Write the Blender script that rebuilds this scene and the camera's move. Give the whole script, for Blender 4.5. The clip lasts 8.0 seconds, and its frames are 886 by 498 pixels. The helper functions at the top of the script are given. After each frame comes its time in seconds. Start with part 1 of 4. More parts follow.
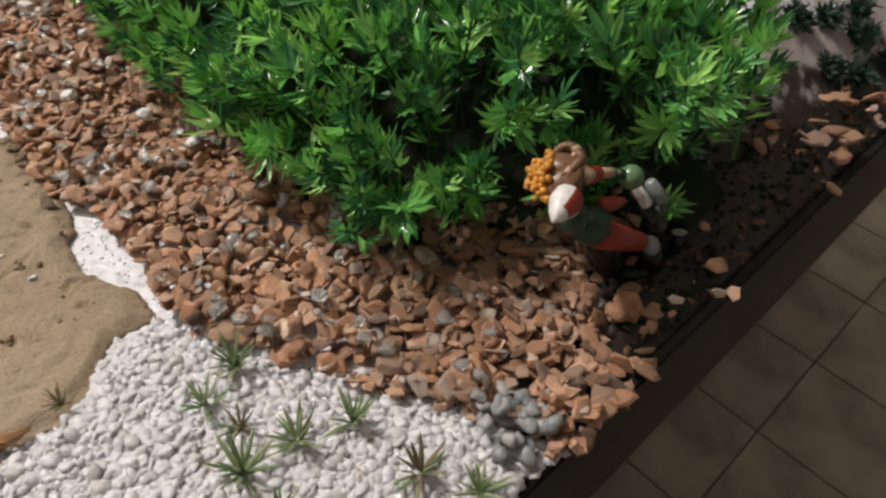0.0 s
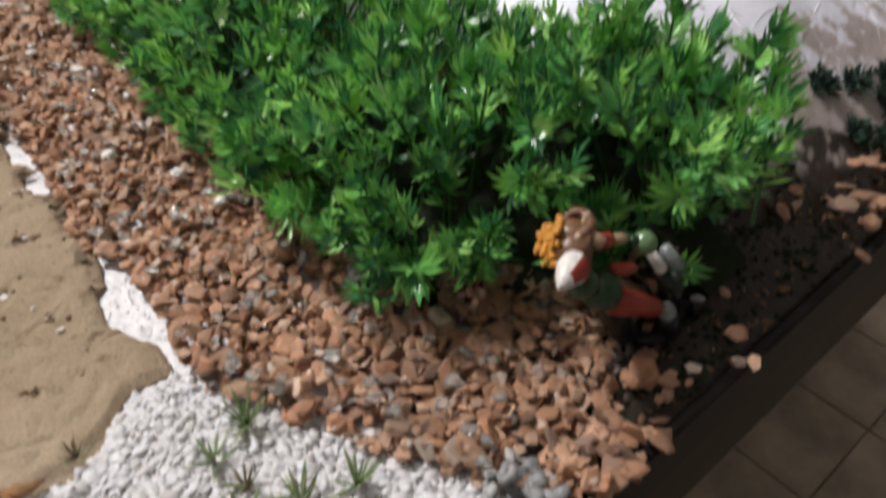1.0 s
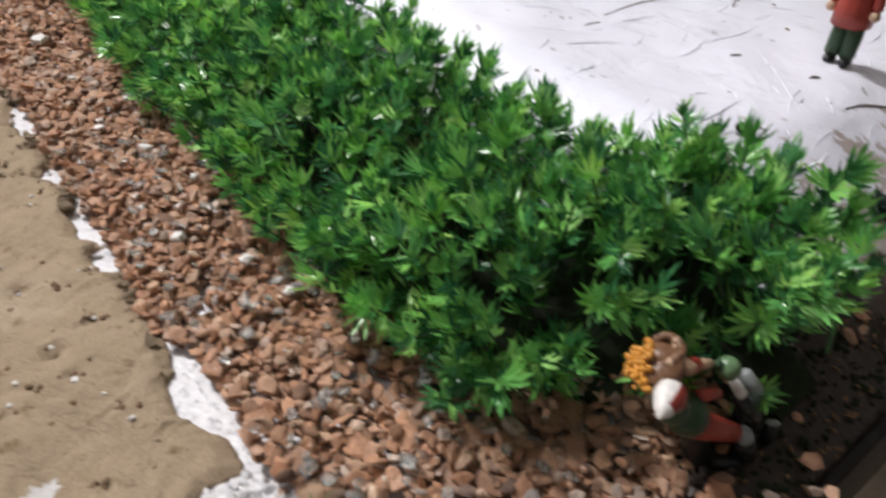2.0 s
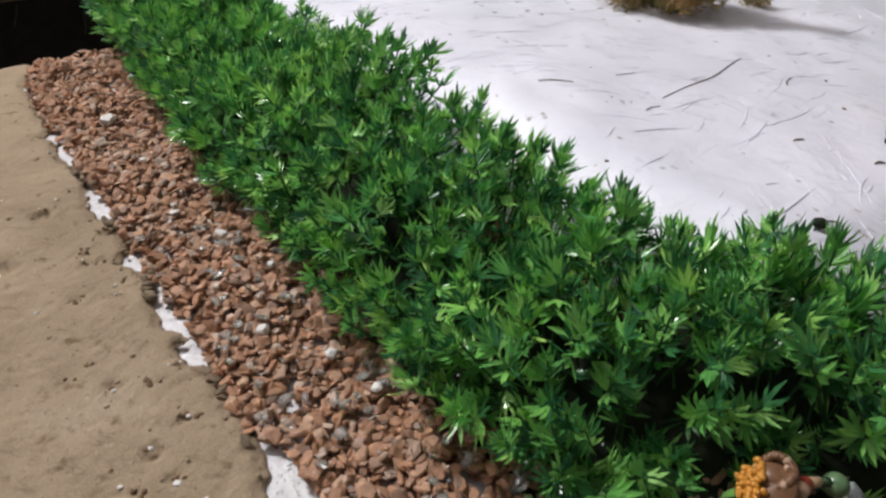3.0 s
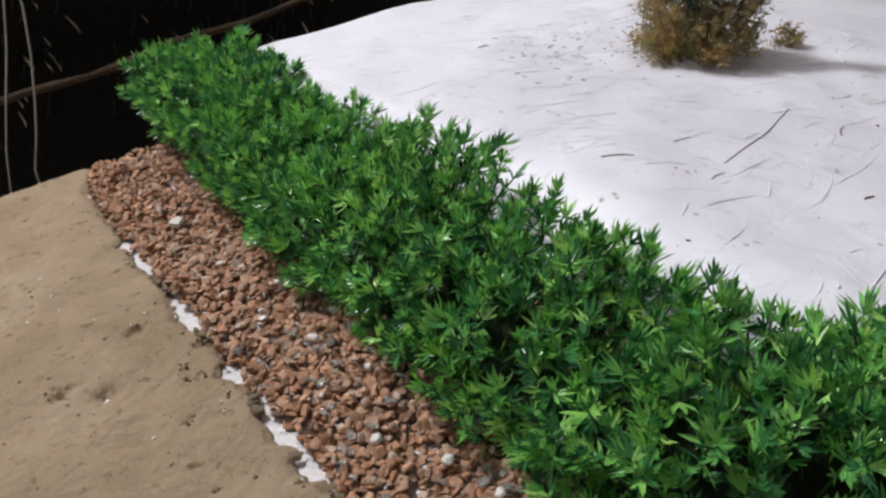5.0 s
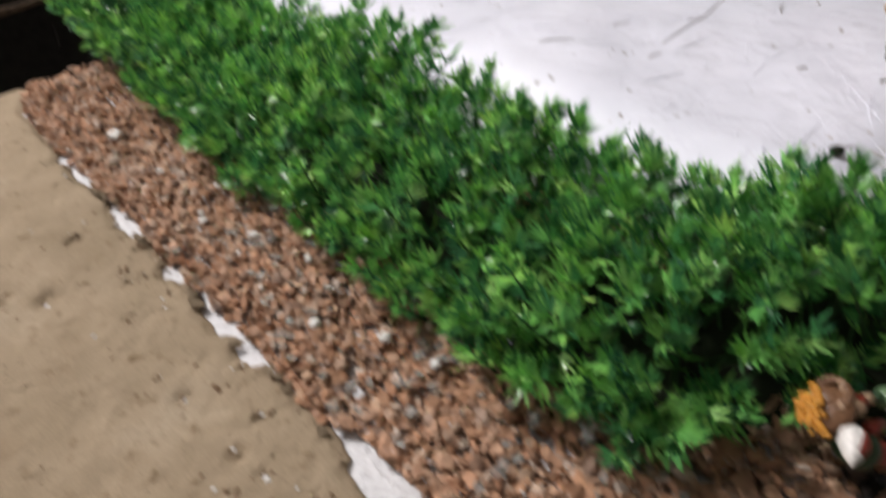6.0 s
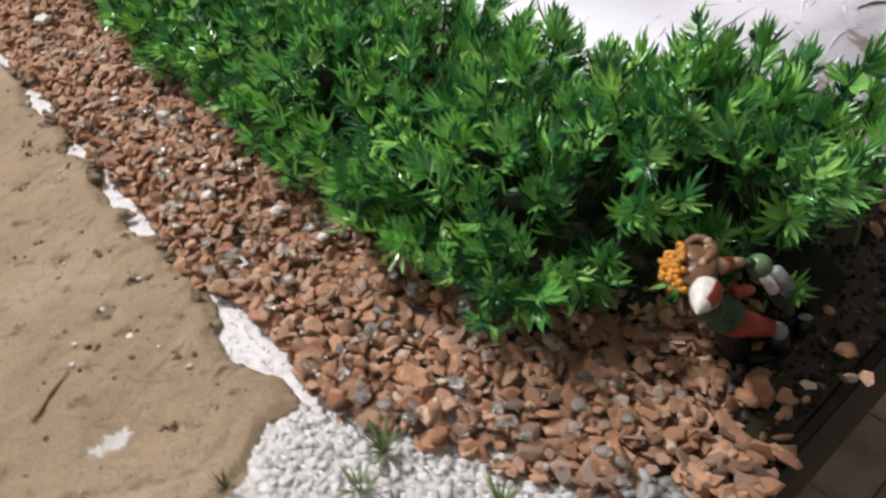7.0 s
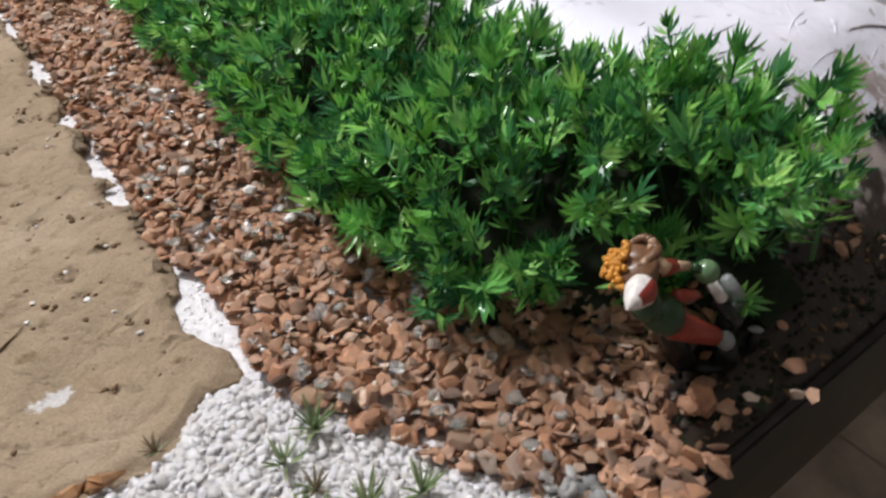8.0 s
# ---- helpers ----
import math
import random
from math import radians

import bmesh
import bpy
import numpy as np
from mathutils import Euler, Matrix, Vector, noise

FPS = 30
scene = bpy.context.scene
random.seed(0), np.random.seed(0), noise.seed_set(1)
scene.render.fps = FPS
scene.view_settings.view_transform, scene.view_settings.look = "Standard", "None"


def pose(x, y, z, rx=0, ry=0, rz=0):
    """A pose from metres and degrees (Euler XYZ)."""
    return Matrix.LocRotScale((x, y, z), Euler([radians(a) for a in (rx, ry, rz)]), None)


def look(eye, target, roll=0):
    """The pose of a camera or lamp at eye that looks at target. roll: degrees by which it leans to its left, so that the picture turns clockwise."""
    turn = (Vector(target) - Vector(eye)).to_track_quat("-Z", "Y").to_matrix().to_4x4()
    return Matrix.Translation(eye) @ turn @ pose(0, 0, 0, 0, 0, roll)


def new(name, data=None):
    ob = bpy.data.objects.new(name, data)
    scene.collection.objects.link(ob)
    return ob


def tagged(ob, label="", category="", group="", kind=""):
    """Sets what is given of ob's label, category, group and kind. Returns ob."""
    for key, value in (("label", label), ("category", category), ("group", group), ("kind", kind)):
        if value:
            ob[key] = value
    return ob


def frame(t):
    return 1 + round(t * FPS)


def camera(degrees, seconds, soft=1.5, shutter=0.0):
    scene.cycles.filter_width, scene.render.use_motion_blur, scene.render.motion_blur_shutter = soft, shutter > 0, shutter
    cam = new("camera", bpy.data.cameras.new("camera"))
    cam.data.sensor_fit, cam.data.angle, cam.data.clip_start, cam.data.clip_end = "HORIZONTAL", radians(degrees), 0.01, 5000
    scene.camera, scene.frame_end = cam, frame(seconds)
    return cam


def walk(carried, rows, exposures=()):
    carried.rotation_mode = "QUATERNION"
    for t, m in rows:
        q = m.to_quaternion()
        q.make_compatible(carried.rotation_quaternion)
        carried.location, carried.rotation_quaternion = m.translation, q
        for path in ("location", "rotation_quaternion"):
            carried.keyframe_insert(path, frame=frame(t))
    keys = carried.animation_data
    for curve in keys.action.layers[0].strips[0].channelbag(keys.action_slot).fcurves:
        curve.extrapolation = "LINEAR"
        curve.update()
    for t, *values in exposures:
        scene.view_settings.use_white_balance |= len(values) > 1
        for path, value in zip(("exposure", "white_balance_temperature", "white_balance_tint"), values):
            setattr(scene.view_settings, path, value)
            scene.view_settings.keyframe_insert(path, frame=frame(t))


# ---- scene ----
cam = camera(65.8, 8.0, soft=2.4, shutter=0.7)
PATH = [
    (0, (-0.002, 0.023, 0.198), (-0.156, 1.379, -1.264), 1.3),
    (0.5, (0.006, 0.023, 0.193), (-0.246, 1.39, -1.246), -1.6),
    (1, (0.008, 0.026, 0.202), (-0.283, 1.468, -1.154), -1.2),
    (1.5, (0.001, 0.026, 0.213), (-0.287, 1.592, -0.997), 1.0),
    (1.7, (-0.007, 0.026, 0.212), (-0.312, 1.59, -0.996), 1.9),
    (2.8, (-0.059, 0.029, 0.242), (-0.4, 1.611, -0.932), 1.6),
    (3, (-0.058, 0.03, 0.244), (-0.433, 1.641, -0.881), 0.7),
    (3.5, (-0.079, 0.04, 0.258), (-0.407, 1.644, -0.891), -0.9),
    (4, (-0.094, 0.04, 0.276), (-0.51, 1.666, -0.811), -2.4),
    (4.2, (-0.1, 0.04, 0.279), (-0.507, 1.667, -0.811), -2.0),
    (5.3, (-0.102, 0.029, 0.287), (-0.518, 1.677, -0.768), -6.4),
    (5.5, (-0.101, 0.027, 0.287), (-0.498, 1.659, -0.798), -6.6),
    (6, (-0.077, 0.021, 0.259), (-0.431, 1.566, -0.96), -6.9),
    (6.5, (-0.053, 0.019, 0.23), (-0.328, 1.484, -1.104), -4.9),
    (7, (-0.029, 0.013, 0.213), (-0.362, 1.491, -1.093), -3.9),
    (7.5, (-0.011, 0.013, 0.204), (-0.39, 1.469, -1.114), -3.4),
    (8, (-0.003, 0.012, 0.205), (-0.391, 1.5, -1.073), -0.9),
]
walk(cam, [(t, look(eye, target, roll)) for t, eye, target, roll in PATH],
     [(0.0, -0.15, 6900, 10), (1.0, -0.02, 6600, 10), (1.5, 0.08, 6450, 10), (3.0, -0.28, 6450, 10), (3.5, -0.34, 6450, 10), (4.0, -0.42, 6450, 10), (5.5, -0.38, 6450, 10), (6.5, -0.03, 6700, 10), (8.0, 0.03, 6400, 10)])
# board axes: u runs along the hedge to the near end, v across it towards the snow, z up
E1, E2 = Vector((0.77, -0.638, 0.0)), Vector((0.638, 0.77, 0.0))
BOARD_TURN = math.degrees(math.atan2(-0.638, 0.77))
U0, U1, V0, V1 = -0.87, -0.061, -0.55, 1.25
FLOOR_Z = -0.8


def W(u, v, z=0.0):
    return E1 * u + E2 * v + Vector((0, 0, z))


def S(x):
    x = min(1.0, max(0.0, x))
    return x * x * (3 - 2 * x)


def nz(u, v, s, seed=0.0):
    return noise.noise(Vector((u * s + seed, v * s - 2 * seed, seed * 0.7)))


# ---- world and light ----
world = bpy.data.worlds.new("room_air")
scene.world = world
world.use_nodes = True
world.node_tree.nodes["Background"].inputs[0].default_value = (0.9, 0.95, 1.0, 1)
world.node_tree.nodes["Background"].inputs[1].default_value = 0.11

lamp_data = bpy.data.lights.new("room_lamp", "POINT")
lamp_data.shadow_soft_size, lamp_data.energy, lamp_data.color = 0.13, 334.0, (1.0, 0.985, 0.985)
lamp = new("room_lamp", lamp_data)
lamp.location = (-1.9, 1.0, 2.5)


# ---- materials ----
def mat(name, rough=0.6, spec=0.4, metal=0.0):
    m = bpy.data.materials.new(name)
    m.use_nodes = True
    nt = m.node_tree
    b = nt.nodes["Principled BSDF"]
    b.inputs["Roughness"].default_value = rough
    b.inputs["Specular IOR Level"].default_value = spec
    b.inputs["Metallic"].default_value = metal
    return m, nt, b


def ramp(nt, fac, stops):
    r = nt.nodes.new("ShaderNodeValToRGB")
    el = r.color_ramp.elements
    while len(el) < len(stops):
        el.new(0.5)
    for e, (p, c) in zip(el, stops):
        e.position, e.color = p, (*c, 1)
    nt.links.new(fac, r.inputs[0])
    return r.outputs[0]


def mix(nt, fac, a, b, mode="MIX"):
    n = nt.nodes.new("ShaderNodeMix")
    n.data_type, n.blend_type = "RGBA", mode
    for sock, val in ((n.inputs[0], fac), (n.inputs[6], a), (n.inputs[7], b)):
        if isinstance(val, (int, float)):
            sock.default_value = val
        elif isinstance(val, tuple):
            sock.default_value = (*val, 1)
        else:
            nt.links.new(val, sock)
    return n.outputs[2]


def coords(nt, stretch=None):
    tc = nt.nodes.new("ShaderNodeTexCoord")
    if stretch is None:
        return tc.outputs["Object"]
    mp = nt.nodes.new("ShaderNodeMapping")
    mp.inputs["Scale"].default_value = stretch
    nt.links.new(tc.outputs["Object"], mp.inputs[0])
    return mp.outputs[0]


def tex(nt, scale, detail=4.0, vec=None, rough=0.55, kind="ShaderNodeTexNoise"):
    n = nt.nodes.new(kind)
    n.inputs["Scale"].default_value = scale
    if kind == "ShaderNodeTexNoise":
        n.inputs["Detail"].default_value = detail
        n.inputs["Roughness"].default_value = rough
    nt.links.new(vec if vec is not None else coords(nt), n.inputs["Vector"])
    return n.outputs[0]


def bump(nt, b, height, strength=0.4, dist=0.001, chain=None):
    n = nt.nodes.new("ShaderNodeBump")
    n.inputs["Strength"].default_value = strength
    n.inputs["Distance"].default_value = dist
    nt.links.new(height, n.inputs["Height"])
    if chain is not None:
        nt.links.new(chain, n.inputs["Normal"])
    nt.links.new(n.outputs[0], b.inputs["Normal"])
    return n.outputs[0]


def per_piece(nt):
    """A random number for each piece, joined or single."""
    a = nt.nodes.new("ShaderNodeNewGeometry").outputs["Random Per Island"]
    o = nt.nodes.new("ShaderNodeObjectInfo").outputs["Random"]
    add = nt.nodes.new("ShaderNodeMath")
    add.operation = "ADD"
    fr = nt.nodes.new("ShaderNodeMath")
    fr.operation = "FRACT"
    nt.links.new(a, add.inputs[0])
    nt.links.new(o, add.inputs[1])
    nt.links.new(add.outputs[0], fr.inputs[0])
    return fr.outputs[0]


def plain(name, c, rough=0.5, spec=0.4, vary=0.25, scale=300.0, metal=0.0, relief=0.15):
    m, nt, b = mat(name, rough, spec, metal)
    n = tex(nt, scale)
    dark = tuple(x * (1 - vary) for x in c)
    lite = tuple(min(1, x * (1 + vary)) for x in c)
    nt.links.new(ramp(nt, n, [(0.3, dark), (0.7, lite)]), b.inputs["Base Color"])
    bump(nt, b, n, relief, 0.0006)
    return m


def math_node(nt, op, a, b, c=None):
    n = nt.nodes.new("ShaderNodeMath")
    n.operation = op
    for sock, val in zip(n.inputs, (a, b, c)):
        if isinstance(val, (int, float)):
            sock.default_value = val
        elif val is not None:
            nt.links.new(val, sock)
    return n.outputs[0]


def along(nt, vec, axis):
    n = nt.nodes.new("ShaderNodeVectorMath")
    n.operation = "DOT_PRODUCT"
    nt.links.new(vec, n.inputs[0])
    n.inputs[1].default_value = axis
    return n.outputs["Value"]


def warped(nt, scale, amount, stretch, turn):
    """Object coordinates bent by a slow noise, then turned and stretched: curved brush strokes."""
    c = coords(nt)
    n = nt.nodes.new("ShaderNodeTexNoise")
    n.inputs["Scale"].default_value = scale
    nt.links.new(c, n.inputs["Vector"])
    v = nt.nodes.new("ShaderNodeVectorMath")
    v.operation = "MULTIPLY_ADD"
    nt.links.new(n.outputs["Color"], v.inputs[0])
    v.inputs[1].default_value = (amount, amount, 0)
    nt.links.new(c, v.inputs[2])
    mp = nt.nodes.new("ShaderNodeMapping")
    mp.inputs["Rotation"].default_value = (0, 0, turn)
    nt.links.new(v.outputs[0], mp.inputs[0])
    mq = nt.nodes.new("ShaderNodeMapping")
    mq.inputs["Scale"].default_value = stretch
    nt.links.new(mp.outputs[0], mq.inputs[0])
    return mq.outputs[0]


def snow_material():
    m, nt, b = mat("painted_snow", 0.38, 0.4)
    c = coords(nt)
    big = tex(nt, 7.0, 5, c)
    col = ramp(nt, big, [(0.28, (0.72, 0.73, 0.82)), (0.5, (0.825, 0.825, 0.925)), (0.68, (0.875, 0.875, 0.97))])
    # broken scratches left by the brush, in patches; the grey paints their shade
    lines = []
    for turn, seed_scale in ((0.5, 21.0), (-0.35, 17.0)):
        st = tex(nt, seed_scale, 3, warped(nt, 5.0, 0.16, (1.0, 5.0, 1.0), turn), 0.5)
        mask = ramp(nt, tex(nt, seed_scale * 0.9, 2, warped(nt, 6.0, 0.3, (1.0, 1.6, 1.0), turn + 1.0)), [(0.56, (0, 0, 0)), (0.62, (1, 1, 1))])
        thin = ramp(nt, st, [(0.585, (0, 0, 0)), (0.60, (1, 1, 1)), (0.625, (1, 1, 1)), (0.64, (0, 0, 0))])
        lines.append(math_node(nt, "MULTIPLY", thin, mask))
    scr = math_node(nt, "MAXIMUM", lines[0], lines[1])
    col = mix(nt, math_node(nt, "MULTIPLY", scr, 0.22), col, (0.27, 0.26, 0.28))
    # small dents with shade put into their grey, and specks of dirt
    sp = tex(nt, 62.0, 3, warped(nt, 30.0, 0.012, (1.0, 1.7, 1.0), 0.9))
    spk = ramp(nt, sp, [(0.695, (0, 0, 0)), (0.73, (1, 1, 1))])
    col = mix(nt, math_node(nt, "MULTIPLY", spk, 0.75), col, (0.30, 0.27, 0.27))
    fine = ramp(nt, tex(nt, 190.0, 2, c), [(0.73, (0, 0, 0)), (0.77, (1, 1, 1))])
    col = mix(nt, math_node(nt, "MULTIPLY", fine, 0.4), col, (0.24, 0.17, 0.13))
    # dusty, unpainted plaster on the low side of the hedge
    v_low = along(nt, c, E2)
    dusty = ramp(nt, math_node(nt, "MULTIPLY_ADD", tex(nt, 90.0, 4, c), 0.02, v_low), [(0.11, (1, 1, 1)), (0.13, (0, 0, 0))])
    dust = ramp(nt, tex(nt, 260.0, 5, c, 0.7), [(0.3, (0.48, 0.465, 0.48)), (0.5, (0.70, 0.685, 0.71)), (0.7, (0.80, 0.79, 0.81))])
    col = mix(nt, dusty, col, dust)
    # bare brown plaster worn through along the near rim of the board
    u, v = along(nt, c, E1), along(nt, c, E2)
    patchy = tex(nt, 34.0, 7, warped(nt, 20.0, 0.03, (1.0, 1.9, 1.0), 0.2), 0.75)
    worn = ramp(nt, math_node(nt, "MULTIPLY_ADD", patchy, 0.29, u), [(0.0, (0, 0, 0)), (0.008, (1, 1, 1))])
    col = mix(nt, math_node(nt, "MULTIPLY", worn, 0.85), col, (0.36, 0.29, 0.25))
    # near-black patch beside the hedge end: bare board with shade painted in
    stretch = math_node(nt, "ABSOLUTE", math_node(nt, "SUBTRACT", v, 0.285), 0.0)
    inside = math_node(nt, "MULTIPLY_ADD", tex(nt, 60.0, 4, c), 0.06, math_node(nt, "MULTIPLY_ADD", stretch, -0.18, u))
    end_shade = ramp(nt, math_node(nt, "ADD", inside, 0.085), [(0.0, (0, 0, 0)), (0.008, (1, 1, 1))])
    col = mix(nt, end_shade, col, (0.031, 0.021, 0.016))
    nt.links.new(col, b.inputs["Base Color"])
    h = bump(nt, b, scr, -0.3, 0.0007)
    h = bump(nt, b, tex(nt, 20.0, 5, warped(nt, 8.0, 0.12, (1.0, 1.5, 1.0), 0.5), 0.62), 0.42, 0.007, h)
    h = bump(nt, b, tex(nt, 34.0, 7, coords(nt, (1.0, 1.5, 1.0)), 0.6), 0.6, 0.004, h)
    h = bump(nt, b, spk, -0.7, 0.0012, h)
    bump(nt, b, tex(nt, 420.0, 3, c), 0.3, 0.0006, h)
    return m


RUBBED = [(-0.228, -0.0175, 0.0058, 0.0105, 0.0), (-0.209, -0.047, 0.004, 0.006, 0.0)]


def sand_material():
    m, nt, b = mat("sand_plaster", 0.85, 0.25)
    c = coords(nt)
    col = ramp(nt, tex(nt, 16.0, 5, c), [(0.3, (0.286, 0.214, 0.140)), (0.55, (0.362, 0.275, 0.188)), (0.75, (0.430, 0.340, 0.246))])
    col = mix(nt, ramp(nt, tex(nt, 70.0, 4, c), [(0.6, (0, 0, 0)), (0.72, (1, 1, 1))]), col, (0.18, 0.12, 0.065))
    col = mix(nt, ramp(nt, tex(nt, 48.0, 3, c), [(0.745, (0, 0, 0)), (0.77, (1, 1, 1))]), col, (0.72, 0.70, 0.68))
    stain = ramp(nt, tex(nt, 24.0, 6, c, 0.7), [(0.56, (0, 0, 0)), (0.74, (1, 1, 1))])
    col = mix(nt, math_node(nt, "MULTIPLY", stain, 0.5), col, (0.205, 0.135, 0.075))
    dots = ramp(nt, tex(nt, 230.0, 2, c), [(0.70, (0, 0, 0)), (0.74, (1, 1, 1))])
    col = mix(nt, math_node(nt, "MULTIPLY", dots, 0.6), col, (0.13, 0.085, 0.05))
    # white plaster showing through where the sand coat is rubbed off
    u, v = along(nt, c, E1), along(nt, c, E2)
    for cu, cv, ru, rv, lean in RUBBED:
        du, dv = math_node(nt, "SUBTRACT", u, cu), math_node(nt, "SUBTRACT", v, cv)
        du = math_node(nt, "MULTIPLY_ADD", dv, -lean, du)
        q = math_node(nt, "ADD", math_node(nt, "POWER", math_node(nt, "MULTIPLY", du, 1 / ru), 2.0), math_node(nt, "POWER", math_node(nt, "MULTIPLY", dv, 1 / rv), 2.0))
        q = math_node(nt, "MULTIPLY_ADD", tex(nt, 150.0, 6, c, 0.75), -3.2, math_node(nt, "ADD", q, 0.9))
        col = mix(nt, ramp(nt, math_node(nt, "MULTIPLY", q, -1.0), [(0.0, (0, 0, 0)), (0.3, (0.85, 0.85, 0.85))]), col, (0.66, 0.645, 0.65))
    grain = tex(nt, 900.0, 3, c)
    col = mix(nt, 1.0, col, ramp(nt, grain, [(0.3, (0.82, 0.82, 0.82)), (0.7, (1.1, 1.1, 1.1))]), "MULTIPLY")
    nt.links.new(col, b.inputs["Base Color"])
    h = bump(nt, b, tex(nt, 55.0, 7, c, 0.62), 0.55, 0.005)
    h = bump(nt, b, ramp(nt, tex(nt, 34.0, 6, coords(nt, (1.0, 2.6, 1.0)), 0.6), [(0.58, (0, 0, 0)), (0.66, (1, 1, 1))]), 0.5, 0.0015, h)
    bump(nt, b, grain, 0.6, 0.001, h)
    return m


def stone_material():
    m, nt, b = mat("terracotta_chip", 0.7, 0.35)
    p = per_piece(nt)
    col = ramp(nt, p, [(0.0, (0.157, 0.104, 0.081)), (0.10, (0.315, 0.178, 0.113)), (0.22, (0.430, 0.240, 0.145)), (0.34, (0.546, 0.300, 0.183)), (0.42, (0.420, 0.275, 0.193)), (0.52, (0.473, 0.245, 0.145)),
                       (0.62, (0.357, 0.215, 0.145)), (0.72, (0.546, 0.330, 0.221)), (0.80, (0.342, 0.231, 0.178)), (0.90, (0.598, 0.400, 0.272)), (0.96, (0.441, 0.355, 0.306)), (1.0, (0.672, 0.545, 0.451))])
    n = tex(nt, 260.0, 5)
    col = mix(nt, 1.0, col, ramp(nt, n, [(0.25, (0.62, 0.6, 0.6)), (0.7, (1.18, 1.15, 1.12))]), "MULTIPLY")
    nt.links.new(col, b.inputs["Base Color"])
    # spots of glue leave some faces glossy
    nt.links.new(ramp(nt, tex(nt, 90.0, 2), [(0.50, (0.75, 0.75, 0.75)), (0.68, (0.34, 0.34, 0.34))]), b.inputs["Roughness"])
    h = bump(nt, b, n, 0.55, 0.0012)
    bump(nt, b, tex(nt, 1200.0, 2), 0.3, 0.0004, h)
    return m


def pebble_material(name, stops):
    m, nt, b = mat(name, 0.4, 0.4)
    col = ramp(nt, per_piece(nt), stops)
    n = tex(nt, 420.0, 4)
    col = mix(nt, 1.0, col, ramp(nt, n, [(0.3, (0.86, 0.86, 0.86)), (0.7, (1.04, 1.04, 1.04))]), "MULTIPLY")
    nt.links.new(col, b.inputs["Base Color"])
    b.inputs["Subsurface Weight"].default_value = 0.65
    b.inputs["Subsurface Radius"].default_value = (0.0045, 0.0041, 0.0038)
    bump(nt, b, n, 0.25, 0.0006)
    return m


def leaf_material(name, stops, rough=0.34, see=0.3):
    m, nt, b = mat(name, rough, 0.5)
    col = ramp(nt, per_piece(nt), stops)
    n = tex(nt, 48.0, 3)
    col = mix(nt, 1.0, col, ramp(nt, n, [(0.34, (0.5, 0.6, 0.66)), (0.52, (0.95, 0.97, 0.95)), (0.68, (1.35, 1.2, 0.95))]), "MULTIPLY")
    nt.links.new(col, b.inputs["Base Color"])
    bump(nt, b, tex(nt, 500.0, 2), 0.2, 0.0005)
    tr = nt.nodes.new("ShaderNodeBsdfTranslucent")
    nt.links.new(col, tr.inputs["Color"])
    ms = nt.nodes.new("ShaderNodeMixShader")
    ms.inputs[0].default_value = see
    out = nt.nodes["Material Output"]
    nt.links.new(b.outputs[0], ms.inputs[1])
    nt.links.new(tr.outputs[0], ms.inputs[2])
    nt.links.new(ms.outputs[0], out.inputs["Surface"])
    return m


SNOW, SAND, STONE = snow_material(), sand_material(), stone_material()
WHITE_PEBBLE = pebble_material("white_pebble", [(0.0, (0.56, 0.53, 0.52)), (0.3, (0.65, 0.635, 0.64)), (0.7, (0.73, 0.715, 0.735)), (1.0, (0.68, 0.67, 0.70))])
GREY_PEBBLE = pebble_material("grey_pebble", [(0.0, (0.20, 0.20, 0.205)), (0.5, (0.32, 0.32, 0.32)), (1.0, (0.46, 0.45, 0.44))])
LEAF = leaf_material("plastic_leaf", [(0.0, (0.030, 0.125, 0.060)), (0.28, (0.085, 0.300, 0.098)), (0.55, (0.210, 0.560, 0.140)), (0.84, (0.330, 0.700, 0.165)), (1.0, (0.42, 0.74, 0.23))], 0.24, 0.28)
GRASS = leaf_material("small_grass", [(0.0, (0.18, 0.25, 0.11)), (0.6, (0.30, 0.38, 0.18)), (1.0, (0.42, 0.45, 0.26))], 0.5)
DRY = leaf_material("dry_grass", [(0.0, (0.21, 0.14, 0.09)), (0.6, (0.35, 0.26, 0.16)), (1.0, (0.40, 0.38, 0.20))], 0.55)
MOSS = leaf_material("dried_moss", [(0.0, (0.28, 0.17, 0.085)), (0.35, (0.48, 0.32, 0.17)), (0.65, (0.45, 0.36, 0.16)), (1.0, (0.34, 0.36, 0.13))], 0.75, 0.25)
FIR = leaf_material("dark_fir", [(0.0, (0.015, 0.04, 0.028)), (1.0, (0.035, 0.075, 0.05))], 0.6, 0.15)
LUMP = plain("white_plaster", (0.72, 0.69, 0.67), 0.7, 0.3, 0.12, 400.0, 0.0, 0.12)
CRUMB = plain("brown_crumb", (0.17, 0.10, 0.055), 0.85)
STEM = plain("green_stem", (0.03, 0.09, 0.025), 0.45)
NEAR_BLACK = plain("near_black", (0.018, 0.024, 0.012), 0.85, 0.2)
TWIG = plain("brown_twig", (0.15, 0.115, 0.10), 0.7)
BOARD = plain("brown_board", (0.028, 0.016, 0.011), 0.6, 0.3, 0.35, 40.0)
RIM = plain("black_rim", (0.011, 0.0085, 0.0075), 0.6, 0.3, 0.35, 40.0)
SCREEN = plain("dark_screen", (0.009, 0.009, 0.0085), 0.75, 0.2, 0.4, 60.0)
CANE = plain("dark_cane", (0.011, 0.010, 0.009), 0.4, 0.5, 0.4, 80.0)
STRAW = plain("pale_straw", (0.50, 0.44, 0.36), 0.35, 0.5, 0.4, 80.0)
